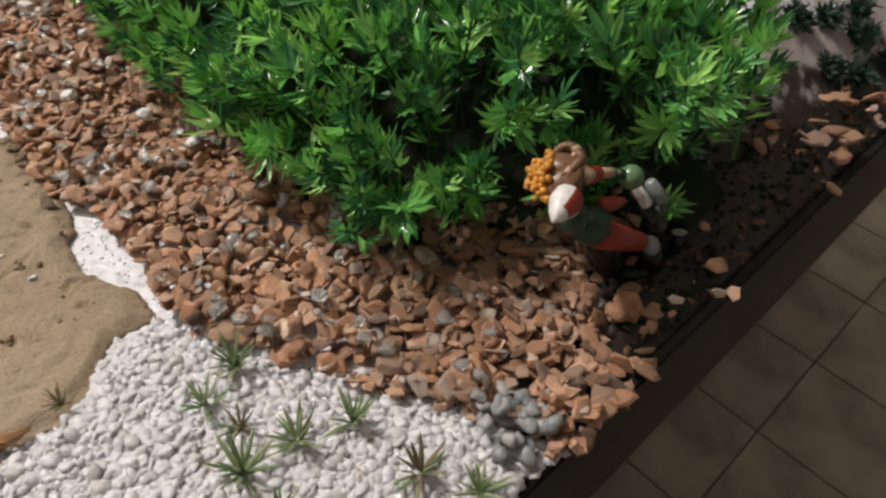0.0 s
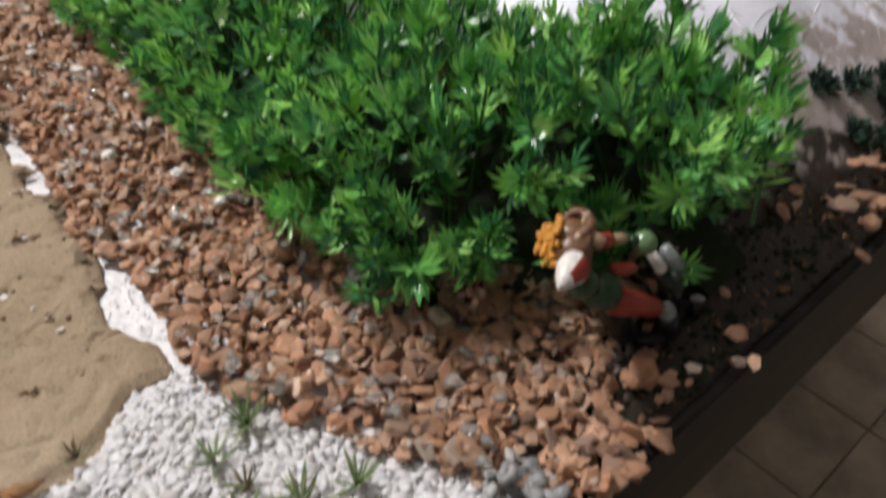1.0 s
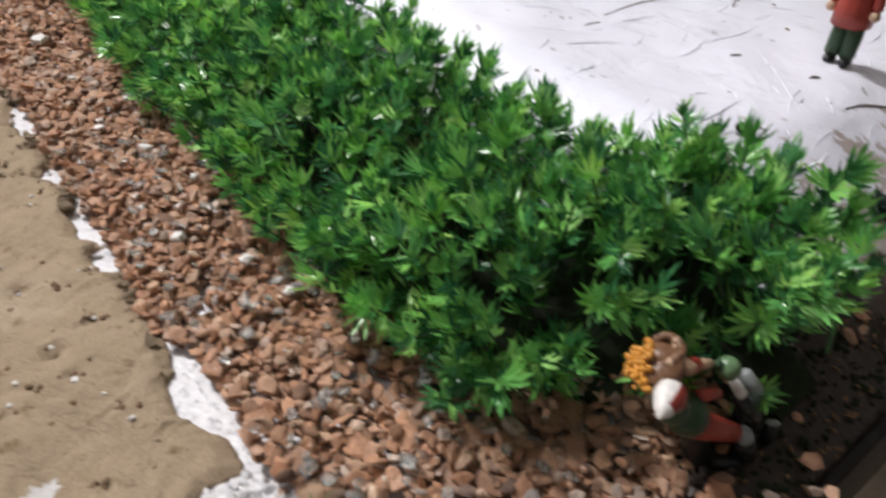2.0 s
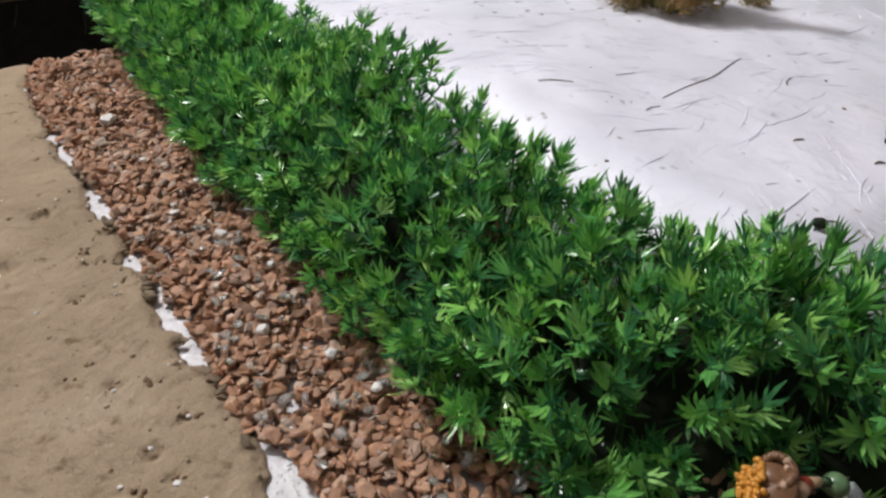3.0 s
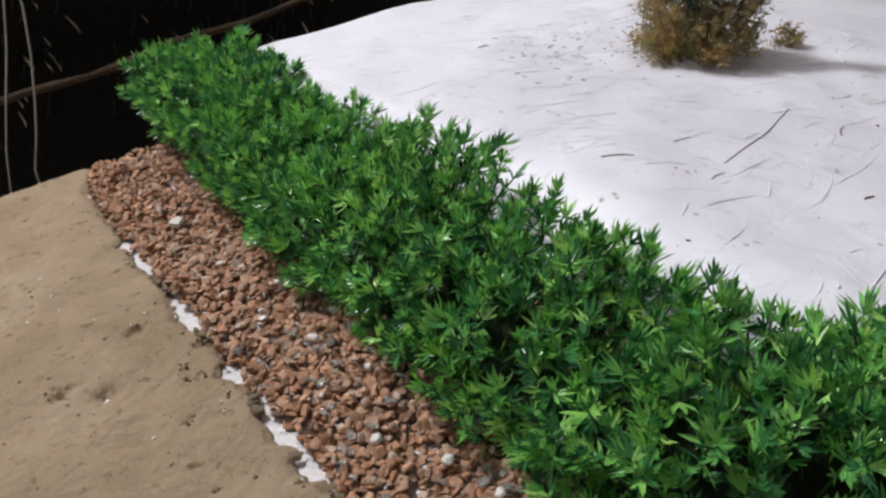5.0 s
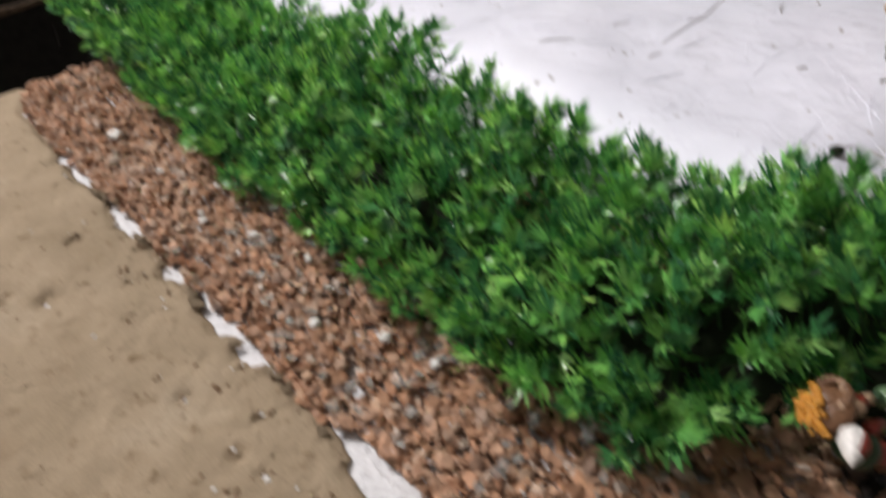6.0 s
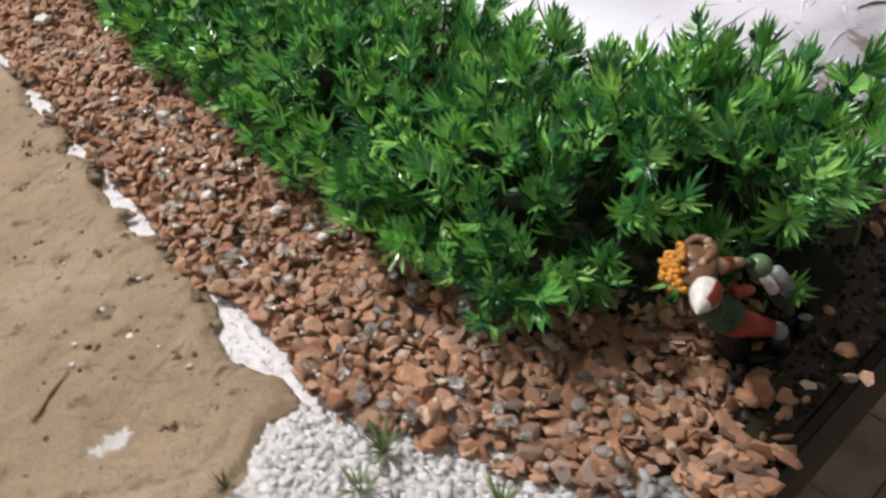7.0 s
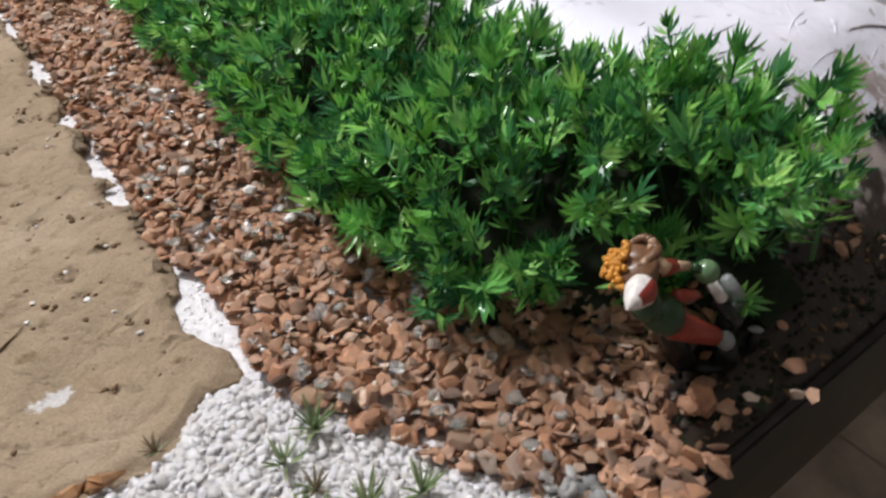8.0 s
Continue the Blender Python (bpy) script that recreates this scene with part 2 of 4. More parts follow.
BARK = plain("brown_bark", (0.080, 0.053, 0.034), 0.7, 0.3, 0.5, 120.0, 0.0, 0.5)
CABLE = plain("pale_cable", (0.46, 0.44, 0.41), 0.5)
TILE = plain("floor_tile", (0.47, 0.39, 0.30), 0.45, 0.4, 0.38, 9.0)
GROUT = plain("tile_grout", (0.34, 0.28, 0.215), 0.9)
CEILING = plain("ceiling_paint", (0.46, 0.45, 0.44), 0.85, 0.3, 0.08, 6.0)
WALL = plain("wall_paint", (0.36, 0.35, 0.34), 0.8, 0.3, 0.08, 6.0)


# ---- mesh helpers ----
def mesh_object(name, verts, faces, materials, parent=None, label="", smooth=False, index=None):
    me = bpy.data.meshes.new(name)
    me.from_pydata([tuple(v) for v in verts], [], [tuple(f) for f in faces])
    for m in (materials if isinstance(materials, (list, tuple)) else [materials]):
        me.materials.append(m)
    if index is not None:
        me.polygons.foreach_set("material_index", index)
    if smooth:
        me.polygons.foreach_set("use_smooth", [True] * len(me.polygons))
    me.update()
    ob = new(name, me)
    if parent is not None:
        ob.parent = parent
    if label:
        ob["label"] = label
    return ob


def part(name, bm, material, parent, label="", smooth=False):
    me = bpy.data.meshes.new(name)
    bm.to_mesh(me)
    bm.free()
    for m in (material if isinstance(material, (list, tuple)) else [material]):
        me.materials.append(m)
    if smooth:
        me.polygons.foreach_set("use_smooth", [True] * len(me.polygons))
    ob = new(name, me)
    if parent is not None:
        ob.parent = parent
    if label:
        ob["label"] = label
    return ob


def thing(name, place, turn=0.0):
    ob = new(name)
    ob.empty_display_size = 0.02
    ob.matrix_world = pose(place[0], place[1], place[2], 0, 0, turn)
    return ob


def box(bm, lo, hi, bevel=0.0):
    r = bmesh.ops.create_cube(bm, size=1.0)
    for v in r["verts"]:
        v.co = Vector([(lo[i] + hi[i]) / 2 + v.co[i] * (hi[i] - lo[i]) for i in range(3)])
    if bevel:
        ed = list({e for v in r["verts"] for e in v.link_edges})
        bmesh.ops.bevel(bm, geom=ed, offset=bevel, segments=2, affect="EDGES")
    return bm


def board_box(name, u0, u1, v0, v1, z0, z1, material, bevel=0.0, parent=None, label=""):
    """A box along the board's axes."""
    bm = box(bmesh.new(), (u0, v0, z0), (u1, v1, z1), bevel)
    ob = part(name, bm, material, parent, label)
    ob.matrix_world = pose(0, 0, 0, 0, 0, BOARD_TURN)
    return ob


def tube(points, radii, sides=6):
    """A tapered tube along points, with closed ends."""
    verts, faces = [], []
    n = len(points)
    for i, p in enumerate(points):
        a, b = Vector(points[max(i - 1, 0)]), Vector(points[min(i + 1, n - 1)])
        d = (b - a).normalized()
        x = d.orthogonal().normalized()
        y = d.cross(x)
        r = radii[i] if isinstance(radii, (list, tuple)) else radii
        for k in range(sides):
            w = 2 * math.pi * k / sides
            verts.append(Vector(p) + (x * math.cos(w) + y * math.sin(w)) * r)
    for i in range(n - 1):
        for k in range(sides):
            k2 = (k + 1) % sides
            faces.append((i * sides + k, i * sides + k2, (i + 1) * sides + k2, (i + 1) * sides + k))
    faces.append(tuple(reversed(range(sides))))
    faces.append(tuple(range((n - 1) * sides, n * sides)))
    return verts, faces


class Heap:
    """Gathers many small pieces into one mesh."""

    def __init__(self):
        self.v, self.f, self.i = [], [], []

    def add(self, verts, faces, m=None, index=0):
        k = len(self.v)
        self.v.extend((m @ Vector(p)) for p in verts) if m is not None else self.v.extend(verts)
        self.f.extend(tuple(k + a for a in f) for f in faces)
        self.i.extend([index] * len(faces))

    def make(self, name, materials, parent=None, label="", smooth=False):
        return mesh_object(name, self.v, self.f, materials, parent, label, smooth, self.i)


# ---- plan of the board ----
BARE = [(-0.669, 0.010), (-0.631, 0.016), (-0.535, 0.020), (-0.447, 0.009), (-0.385, 0.012), (-0.347, 0.008)]


def bare(u):
    """Short stretches where neither sand nor gravel covers the white plaster."""
    return max(S((1.7 - abs(u - c) / w) * 1.4) for c, w in BARE) * (0.75 + 0.5 * nz(u, 0.0, 90, 47))


def sand_edge(u):
    """Where the sand ends towards the gravel."""
    e = 0.0445 + 0.0025 * nz(u, 0, 38, 3) + 0.0018 * nz(u, 0, 120, 5) + 0.0014 * nz(u, 0, 210, 6) + 0.0012 * nz(u, 0, 330, 7) - 0.0085 * bare(u) + 0.02 * S((-0.80 - u) / 0.07)
    e -= 0.0105 * S(1.05 - abs(u + 0.231) / 0.027)
    e += 0.003 * S(1 - abs(u + 0.200) / 0.014)
    return e


def sand_end(v):
    """Where the sand ends towards the white pebbles."""
    return -0.178 - 0.018 * S((v - 0.002) / 0.035) + 0.003 * nz(0, v, 50, 6) + 0.002 * nz(0, v, 130, 8) + 0.0012 * nz(0, v, 330, 9)


def gravel_edge(u):
    e = 0.0445 + 0.003 * nz(u, 0, 45, 9) + 0.002 * nz(u, 0, 130, 11) + 0.0035 * bare(u) + 0.02 * S((-0.80 - u) / 0.07)
    return e + 0.009 * S((u + 0.285) / 0.03)


def white_edge(u):
    return 0.0505 + (u + 0.183) * 0.53 + 0.006 * nz(u, 0, 40, 21)


def hedge_gap(u, v):
    """How deep a point lies inside the hedge's outline; minus outside."""
    w = 0.005 * nz(u, v, 22, 2)
    front = v - 0.125 + 0.006 * S((u + 0.36) / 0.06) * (1 - S((u + 0.23) / 0.04)) - 0.012 * S((-0.55 - u) / 0.25)
    back = min(0.221 + 0.027 * S((-0.45 - u) / 0.25) + 0.042 * S((u + 0.225) / 0.07) - v, 0.264 - (u + 0.118) * 0.75 - v)
    corner = (v - 0.107 - (u + 0.157) * 1.93) / 2.17 - 0.010 + 0.026 * S((v - 0.17) / 0.06)
    near = -0.074 - u
    far = u - (U0 - 0.005)
    return min(front, back, corner, near, far) + w


def ground_z(u, v):
    ridge = -0.175 - (v - 0.263) * 0.05
    rim = max(0.0, (-0.068 - u) / (-0.068 - ridge))
    rim = 1 - 0.5 * (math.sqrt((1 - rim) ** 2 + 0.004) + (1 - rim))
    rim = 1 - max(0.0, 1 - rim) ** 1.35
    z = -0.004 + 0.078 * S((v - 0.165) / 0.12) * rim
    # the snow tips gently down beyond a low crest
    over = 0.77 * u + 0.638 * v + 0.06
    z -= 0.07 * 0.5 * (over + math.sqrt(over * over + 0.0004)) * S((v - 0.2) / 0.15) * rim
    z += 0.006 * S((-0.35 - u) / 0.4) * S((v - 0.2) / 0.15)
    z -= 0.02 * S((v - 0.62) / 0.5) * rim
    if u > -0.2:
        z += 0.0058 * S((white_edge(u) - 0.004 - v) / 0.012) * S((u - sand_end(v)) / 0.01)
    snow = S((v - 0.2) / 0.1) * rim
    return z + snow * (0.006 * nz(u, v, 7, 1) + 0.0025 * nz(u, v, 24, 4))


def sheet(name, u_list, v_list, place, material, thick, smooth=True):
    """A modelled sheet with a turned-down rim."""
    nu, nv = len(u_list), len(v_list)
    verts = [place(u, v) for u in u_list for v in v_list]
    faces = [(i * nv + j, (i + 1) * nv + j, (i + 1) * nv + j + 1, i * nv + j + 1) for i in range(nu - 1) for j in range(nv - 1)]
    ring = [i * nv for i in range(nu)] + [(nu - 1) * nv + j for j in range(1, nv)]
    ring += [i * nv + nv - 1 for i in range(nu - 2, -1, -1)] + [j for j in range(nv - 2, 0, -1)]
    k = len(verts)
    verts += [verts[a] - Vector((0, 0, thick)) for a in ring]
    n = len(ring)
    faces += [(ring[a], k + a, k + (a + 1) % n, ring[(a + 1) % n]) for a in range(n)]
    return mesh_object(name, verts, faces, material, None, "", smooth)


def steps(a, b, d):
    n = max(1, round((b - a) / d))
    return [a + (b - a) * i / n for i in range(n + 1)]


# ---- room ----
def room():
    # unseen walls and ceiling, added to close the room and bounce fill light
    for name, lo, hi in (("wall_north", (-3.6, 3.4, FLOOR_Z), (3.6, 3.55, 3.1)), ("wall_south", (-3.6, -3.55, FLOOR_Z), (3.6, -3.4, 3.1)),
                         ("wall_east", (3.6, -3.55, FLOOR_Z), (3.75, 3.55, 3.1)), ("wall_west", (-3.75, -3.55, FLOOR_Z), (-3.6, 3.55, 3.1))):
        tagged(part(name, box(bmesh.new(), lo, hi), WALL, None), "plain painted room wall, unseen, that bounces fill light", "wall", kind="structure")
    tagged(part("ceiling", box(bmesh.new(), (-3.75, -3.55, 3.103), (3.75, 3.55, 3.2)), CEILING, None), "plain painted ceiling, unseen, that bounces fill light", "ceiling", kind="structure")
    floor = part("floor", box(bmesh.new(), (-3.75, -3.55, FLOOR_Z - 0.12), (3.75, 3.55, FLOOR_Z - 0.004)), GROUT, None)
    tagged(floor, "beige stone-tiled floor with dark joints", "floor", kind="structure")
    bm = box(bmesh.new(), (-0.0968, -0.0968, -0.006), (0.0968, 0.0968, 0.0), 0.0015)
    me = bpy.data.meshes.new("tile")
    bm.to_mesh(me)
    bm.free()
    me.materials.append(TILE)
    for i in range(-5, 10):
        for j in range(-2, 12):
            o = new("tile", me)
            p = W(-0.055 + 0.098 + 0.196 * i, 0.764 + 0.098 + 0.196 * (j - 5), FLOOR_Z + 0.001 * random.random())
            o.parent = floor
            o.matrix_world = pose(p.x, p.y, p.z, 0, 0, BOARD_TURN)
    rest = Heap()
    cube = [(x * 0.0968, y * 0.0968, z) for z in (-0.006, 0.0) for x, y in ((-1, -1), (1, -1), (1, 1), (-1, 1))]
    sides = [(4, 5, 6, 7), (0, 1, 5, 4), (1, 2, 6, 5), (2, 3, 7, 6), (3, 0, 4, 7)]
    for i in range(-27, 28):
        for j in range(-27, 28):
            p = W(-0.055 + 0.098 + 0.196 * i, 0.764 + 0.098 + 0.196 * (j - 5), FLOOR_Z)
            if not (-5 <= i < 10 and -2 <= j < 12) and abs(p.x) < 3.45 and abs(p.y) < 3.25:
                rest.add(cube, sides, pose(p.x, p.y, p.z, 0, 0, BOARD_TURN))
    o = rest.make("far_tiles", TILE, floor)
    o["kind"] = "stuff"


room()


# ---- board, plaster ground, sand ----
def board():
    b = thing("display_table", W((U0 + U1) / 2, (V0 + V1) / 2, FLOOR_Z))
    tagged(b, "brown wooden display table carrying the model landscape", "table")
    for o in [board_box("apron", U0 + 0.001, U1 - 0.001, V0 + 0.001, V1 - 0.001, -0.105, -0.0425, BOARD, 0.002),
            board_box("lip", U1 - 0.0035, U1 + 0.001, V0, V1, -0.0385, -0.003, RIM, 0.001, None, "black lip along the table edge"),
            board_box("tabletop", U0, U1 - 0.004, V0, V1, -0.0405, -0.012, RIM, 0.002, None, "near-black tabletop edge")] + [
            # unseen panels, added to stop lamp light passing under the table
            board_box("side_light_block", u, u + 0.02, V0 + 0.05, V1 - 0.05, FLOOR_Z, -0.108, BOARD, 0.002) for u in (U0 + 0.03, U1 - 0.16)] + [
            board_box("end_light_block", U0 + 0.053, U1 - 0.163, v, v + 0.02, FLOOR_Z, -0.108, BOARD, 0.002) for v in (V0 + 0.05, V1 - 0.07)]:
        m = o.matrix_world.copy()
        o.parent = b
        o.matrix_parent_inverse = b.matrix_world.inverted()
        o.matrix_world = m


board()
us = steps(U0, U1 - 0.004, 0.0055)
vs = steps(V0, -0.2, 0.02) + steps(-0.2, 0.8, 0.0055)[1:] + steps(0.8, V1, 0.02)[1:]
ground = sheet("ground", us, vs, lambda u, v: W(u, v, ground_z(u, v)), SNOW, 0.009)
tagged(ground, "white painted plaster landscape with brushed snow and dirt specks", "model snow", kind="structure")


PITS = [(-0.541, 0.008, 0.007), (-0.489, -0.024, 0.010), (-0.464, 0.027, 0.004), (-0.494, 0.037, 0.005), (-0.351, 0.003, 0.005), (-0.308, 0.023, 0.004),
        (-0.297, 0.005, 0.006), (-0.278, 0.008, 0.004), (-0.476, 0.021, 0.003), (-0.43, 0.004, 0.003), (-0.507, -0.05, 0.006), (-0.280, -0.007, 0.002), (-0.217, 0.003, 0.0025),
        (-0.466, 0.019, 0.003), (-0.433, 0.031, 0.002), (-0.422, 0.024, 0.002), (-0.371, -0.002, 0.002), (-0.341, 0.018, 0.0016), (-0.346, 0.0325, 0.0018), (-0.251, 0.018, 0.002)]
# grooves pressed into the sand coat: ends, half width, depth
GROOVES = [((-0.2144, -0.0374), (-0.2002, -0.0139), 0.0010, 0.0012), ((-0.2002, -0.0139), (-0.1937, 0.0018), 0.0009, 0.0010), ((-0.228, 0.026), (-0.231, 0.033), 0.0010, 0.0014),
           ((-0.226, 0.031), (-0.229, 0.037), 0.0009, 0.0012), ((-0.250, 0.013), (-0.252, 0.022), 0.0009, 0.0009), ((-0.33, -0.03), (-0.30, -0.022), 0.0008, 0.0008), ((-0.60, -0.03), (-0.55, -0.04), 0.0014, 0.0009)]


def groove_depth(u, v):
    z = 0.0
    for (a, b), (c, d), w, deep in GROOVES:
        t = min(1.0, max(0.0, ((u - a) * (c - a) + (v - b) * (d - b)) / ((c - a) ** 2 + (d - b) ** 2)))
        off = math.hypot(u - a - (c - a) * t, v - b - (d - b) * t) + 0.0012 * nz(u, v, 140, 71)
        z = max(z, deep * S(1.6 - off / w))
    return z


def sand():
    nu, nv = 560, 190
    end = -0.188
    grid = []
    for i in range(nu + 1):
        a = i / nu
        row = []
        for j in range(nv + 1):
            b = (j / nv) ** 0.7
            v = V0 + (sand_edge(U0 + (end - U0) * a ** 0.85) - V0) * b
            e = sand_end(v)
            u = U0 + 0.003 * nz(0, v, 60, 14) + (e - U0) * a ** 0.85
            z = 0.0004 + 0.0018 * nz(u, v, 14, 1) + 0.0010 * nz(u, v, 45, 2) + 0.0007 * nz(u, v, 150, 3) + 0.0004 * nz(u, v, 380, 3)
            for pu, pv, pr in PITS:
                d = math.hypot(u - pu, v - pv) / pr + 0.3 * nz(u, v, 160, 19)
                z -= min(0.004, 0.6 * pr) * S(1.3 - d)
            d = math.hypot((u + 0.228 - 0.4 * (v + 0.016)) / 0.007, (v + 0.016) / 0.006) + 0.5 * nz(u, v, 150, 29) + 0.5 * nz(u, v, 420, 30)
            z -= 0.0012 * S((1.5 - d) / 1.4)
            z -= groove_depth(u, v)
            rim = min((1 - b) * 0.55, (e - u))
            z -= 0.0030 * (1 - S(rim / 0.007))
            row.append(W(u, v, z))
        grid.append(row)
    verts = [p for r in grid for p in r]
    n = nv + 1
    faces = [(i * n + j, (i + 1) * n + j, (i + 1) * n + j + 1, i * n + j + 1) for i in range(nu) for j in range(nv)]
    ring = [i * n for i in range(nu + 1)] + [nu * n + j for j in range(1, n)] + [i * n + nv for i in range(nu - 1, -1, -1)] + [j for j in range(nv - 1, 0, -1)]
    k = len(verts)
    verts += [Vector((verts[a].x, verts[a].y, -0.0035)) for a in ring]
    faces += [(ring[a], k + a, k + (a + 1) % len(ring), ring[(a + 1) % len(ring)]) for a in range(len(ring))]
    o = mesh_object("sand_ground", verts, faces, SAND, None, "", True)
    tagged(o, "rough sand-coloured plaster path with pits and worn white spots", "model ground", kind="structure")


sand()


def crumbs():
    rng = random.Random(61)
    h = Heap()
    bm = bmesh.new()
    bmesh.ops.create_icosphere(bm, subdivisions=1, radius=0.5)
    bm.verts.index_update()
    bv, bf = [v.co.copy() for v in bm.verts], [tuple(v.index for v in f.verts) for f in bm.faces]
    bm.free()
    spots = [(pu + rng.gauss(0, pr), pv + rng.gauss(0, pr)) for pu, pv, pr in PITS for _ in range(7)]
    spots += [(rng.uniform(-0.8, -0.2), rng.uniform(-0.14, 0.04)) for _ in range(230)]
    spots += [(u, sand_edge(u) - rng.uniform(0.0, 0.006)) for u in (rng.uniform(-0.8, -0.27) for _ in range(50))]
    for u, v in spots:
        if v > sand_edge(u) - 0.002 or u > sand_end(v) - 0.003:
            continue
        z = 0.0004 + 0.0018 * nz(u, v, 14, 1) + 0.0010 * nz(u, v, 45, 2)
        sh = [p * (1 + 0.4 * noise.noise(p * 3 + Vector((u * 900, v * 700, 0)))) for p in bv]
        r = rng.uniform(0.0007, 0.0030)
        h.add(sh, bf, Matrix.Translation(W(u, v, z)) @ Euler((0, 0, rng.uniform(0, 6.28))).to_matrix().to_4x4() @ Matrix.Diagonal((r * 1.3, r, r * 0.55, 1)), rng.choice((0, 0, 0, 0, 0, 0, 1, 1, 1, 1, 1, 1, 2)))
    white = Heap()
    places = [(c + rng.gauss(0, w), sand_edge(c) + rng.uniform(-0.004, 0.012)) for c, w in BARE for _ in range(26)]
    places += [(rng.uniform(-0.262, -0.190), rng.uniform(0.024, 0.056)) for _ in range(330)]
    places += [(rng.uniform(-0.66, -0.08), rng.uniform(0.055, 0.165)) for _ in range(24)]
    for u, v in places:
        r = rng.uniform(0.0012, 0.0036)
        z = ground_z(u, v) + 0.0001 if v < 0.055 else 0.006
        r *= 0.36 if v < 0.055 else 0.8
        sh = [p * (1 + 0.5 * noise.noise(p * 3 + Vector((u * 900, v * 700, 0)))) for p in bv]
        white.add(sh, bf, Matrix.Translation(W(u, v, z)) @ Euler((0, 0, rng.uniform(0, 6.28))).to_matrix().to_4x4() @ Matrix.Diagonal((r * 1.3, r, r * 0.6, 1)))
    tagged(white.make("plaster_crumbs", SNOW, smooth=True), "loose white plaster crumbs between the sand and gravel", "crumbs", kind="stuff")
    soil = Heap()
    for _ in range(900):
        u, v = rng.uniform(-0.112, -0.066), rng.uniform(0.15, 0.40)
        if u < -0.095 + 0.02 * nz(u, v, 60, 3) and v > 0.3:
            continue
        r = rng.uniform(0.0014, 0.0042) * rng.uniform(0.5, 1.0)
        sh = [p * (1 + 0.6 * noise.noise(p * 3 + Vector((u * 900, v * 700, 0)))) for p in bv]
        soil.add(sh, bf, Matrix.Translation(W(u, v, ground_z(u, v) + 0.0003)) @ Euler((rng.uniform(-1, 1), 0, rng.uniform(0, 6.28))).to_matrix().to_4x4() @ Matrix.Diagonal((r * 1.6, r, r * 0.7, 1)), rng.choice((0, 0, 0, 1)))
    tagged(soil.make("rim_crumbs", [NEAR_BLACK, CRUMB]), "dark crumbs scattered over the shade-painted near rim of the board", "crumbs", kind="stuff")
    tagged(h.make("sand_crumbs", [SAND, CRUMB, LUMP], smooth=True), "loose brown and sandy crumbs on the plaster path", "crumbs", kind="stuff")


crumbs()


# ---- hedge ----
def leaf(length, width, curl):
    """One narrow pointed leaf along +x, folded along its middle."""
    xs = (0.0, 0.35, 0.68, 1.0)
    ws = (0.28, 0.8, 0.9, 0.0)
    verts, faces = [], []
    for x, w in zip(xs, ws):
        z = curl * x * x * length
        verts.append(Vector((x * length, 0, z - 0.10 * width * (w > 0))))
        if w:
            verts.append(Vector((x * length * 0.98, w * width / 2, z + 0.12 * width)))
            verts.append(Vector((x * length * 0.98, -w * width / 2, z + 0.12 * width)))
    for i in range(2):
        a, b = i * 3, i * 3 + 3
        faces += [(a, b, b + 1, a + 1), (a, a + 2, b + 2, b)]
    faces += [(6, 9, 7), (6, 8, 9)]
    return verts, faces


def fan(rng, length, spread, fingers, curl):
    """A cupped plastic leaf along +x: narrow pointed fingers that part from a webbed palm."""
    verts, faces = [Vector((0, 0, 0))], []

    def at(w, r):
        return Vector((math.cos(w) * r, math.sin(w) * r, curl * r * r / length + 0.04 * r * rng.uniform(-1, 1)))

    gap = 2 * spread / fingers
    palm = rng.uniform(0.34, 0.48)
    for k in range(fingers + 1):
        side = abs(2 * k / fingers - 1)
        verts.append(at(-spread + gap * k, length * palm * (1 - 0.45 * side) * rng.uniform(0.85, 1.1)))
    for k in range(fingers):
        w = -spread + gap * (k + 0.5 + rng.uniform(-0.15, 0.15))
        tall = length * (1 - 0.22 * abs(w) / spread) * rng.uniform(0.74, 1.14)
        half = rng.uniform(0.060, 0.088) * length
        a, b = 1 + k, 2 + k
        m = len(verts)
        mid, side = at(w * 0.94, tall * 0.66), Vector((-math.sin(w), math.cos(w), 0)) * half
        verts += [mid - side, mid + side, mid.lerp(verts[0], 0.12) - Vector((0, 0, 0.035 * length)), at(w * 0.9 + rng.uniform(-0.05, 0.05), tall)]
        faces += [(0, a, m + 2), (0, m + 2, b), (a, m, m + 2), (m + 2, m + 1, b), (m, m + 3, m + 2), (m + 2, m + 3, m + 1)]
    return verts, faces


def sprig(rng, tall=0.022, size=0.0128):
    """A plastic sprig: a stem with whorls of cupped leaves, base at 0, growing along +z."""
    h = Heap()
    v, f = tube([(0, 0, -0.02), (0, 0, tall)], [0.0008, 0.0005], 4)
    h.add(v, f, None, 1)
    for z, lo, hi, n, k in ((0.15, 5, 30, 2, 0.95), (0.5, 10, 40, 3, 1.0), (0.84, 22, 60, 3, 1.0), (1.0, 50, 85, 2, 0.9)):
        a0 = rng.random() * 6.28
        for q in range(n):
            L = size * k * rng.uniform(0.75, 1.2)
            up = math.radians(rng.uniform(lo, hi))
            lv, lf = fan(rng, L, math.radians(rng.uniform(30, 52)), rng.choice((3, 3, 3, 4, 4)), rng.uniform(-0.1, 0.5))
            m = Matrix.Translation((0, 0, tall * z)) @ Matrix.Rotation(a0 + 6.28 * q / n + rng.uniform(-0.35, 0.35), 4, "Z") @ Matrix.Rotation(-up, 4, "Y") @ Matrix.Rotation(rng.uniform(-0.8, 0.8), 4, "X")
            h.add(lv, lf, m)
    return h


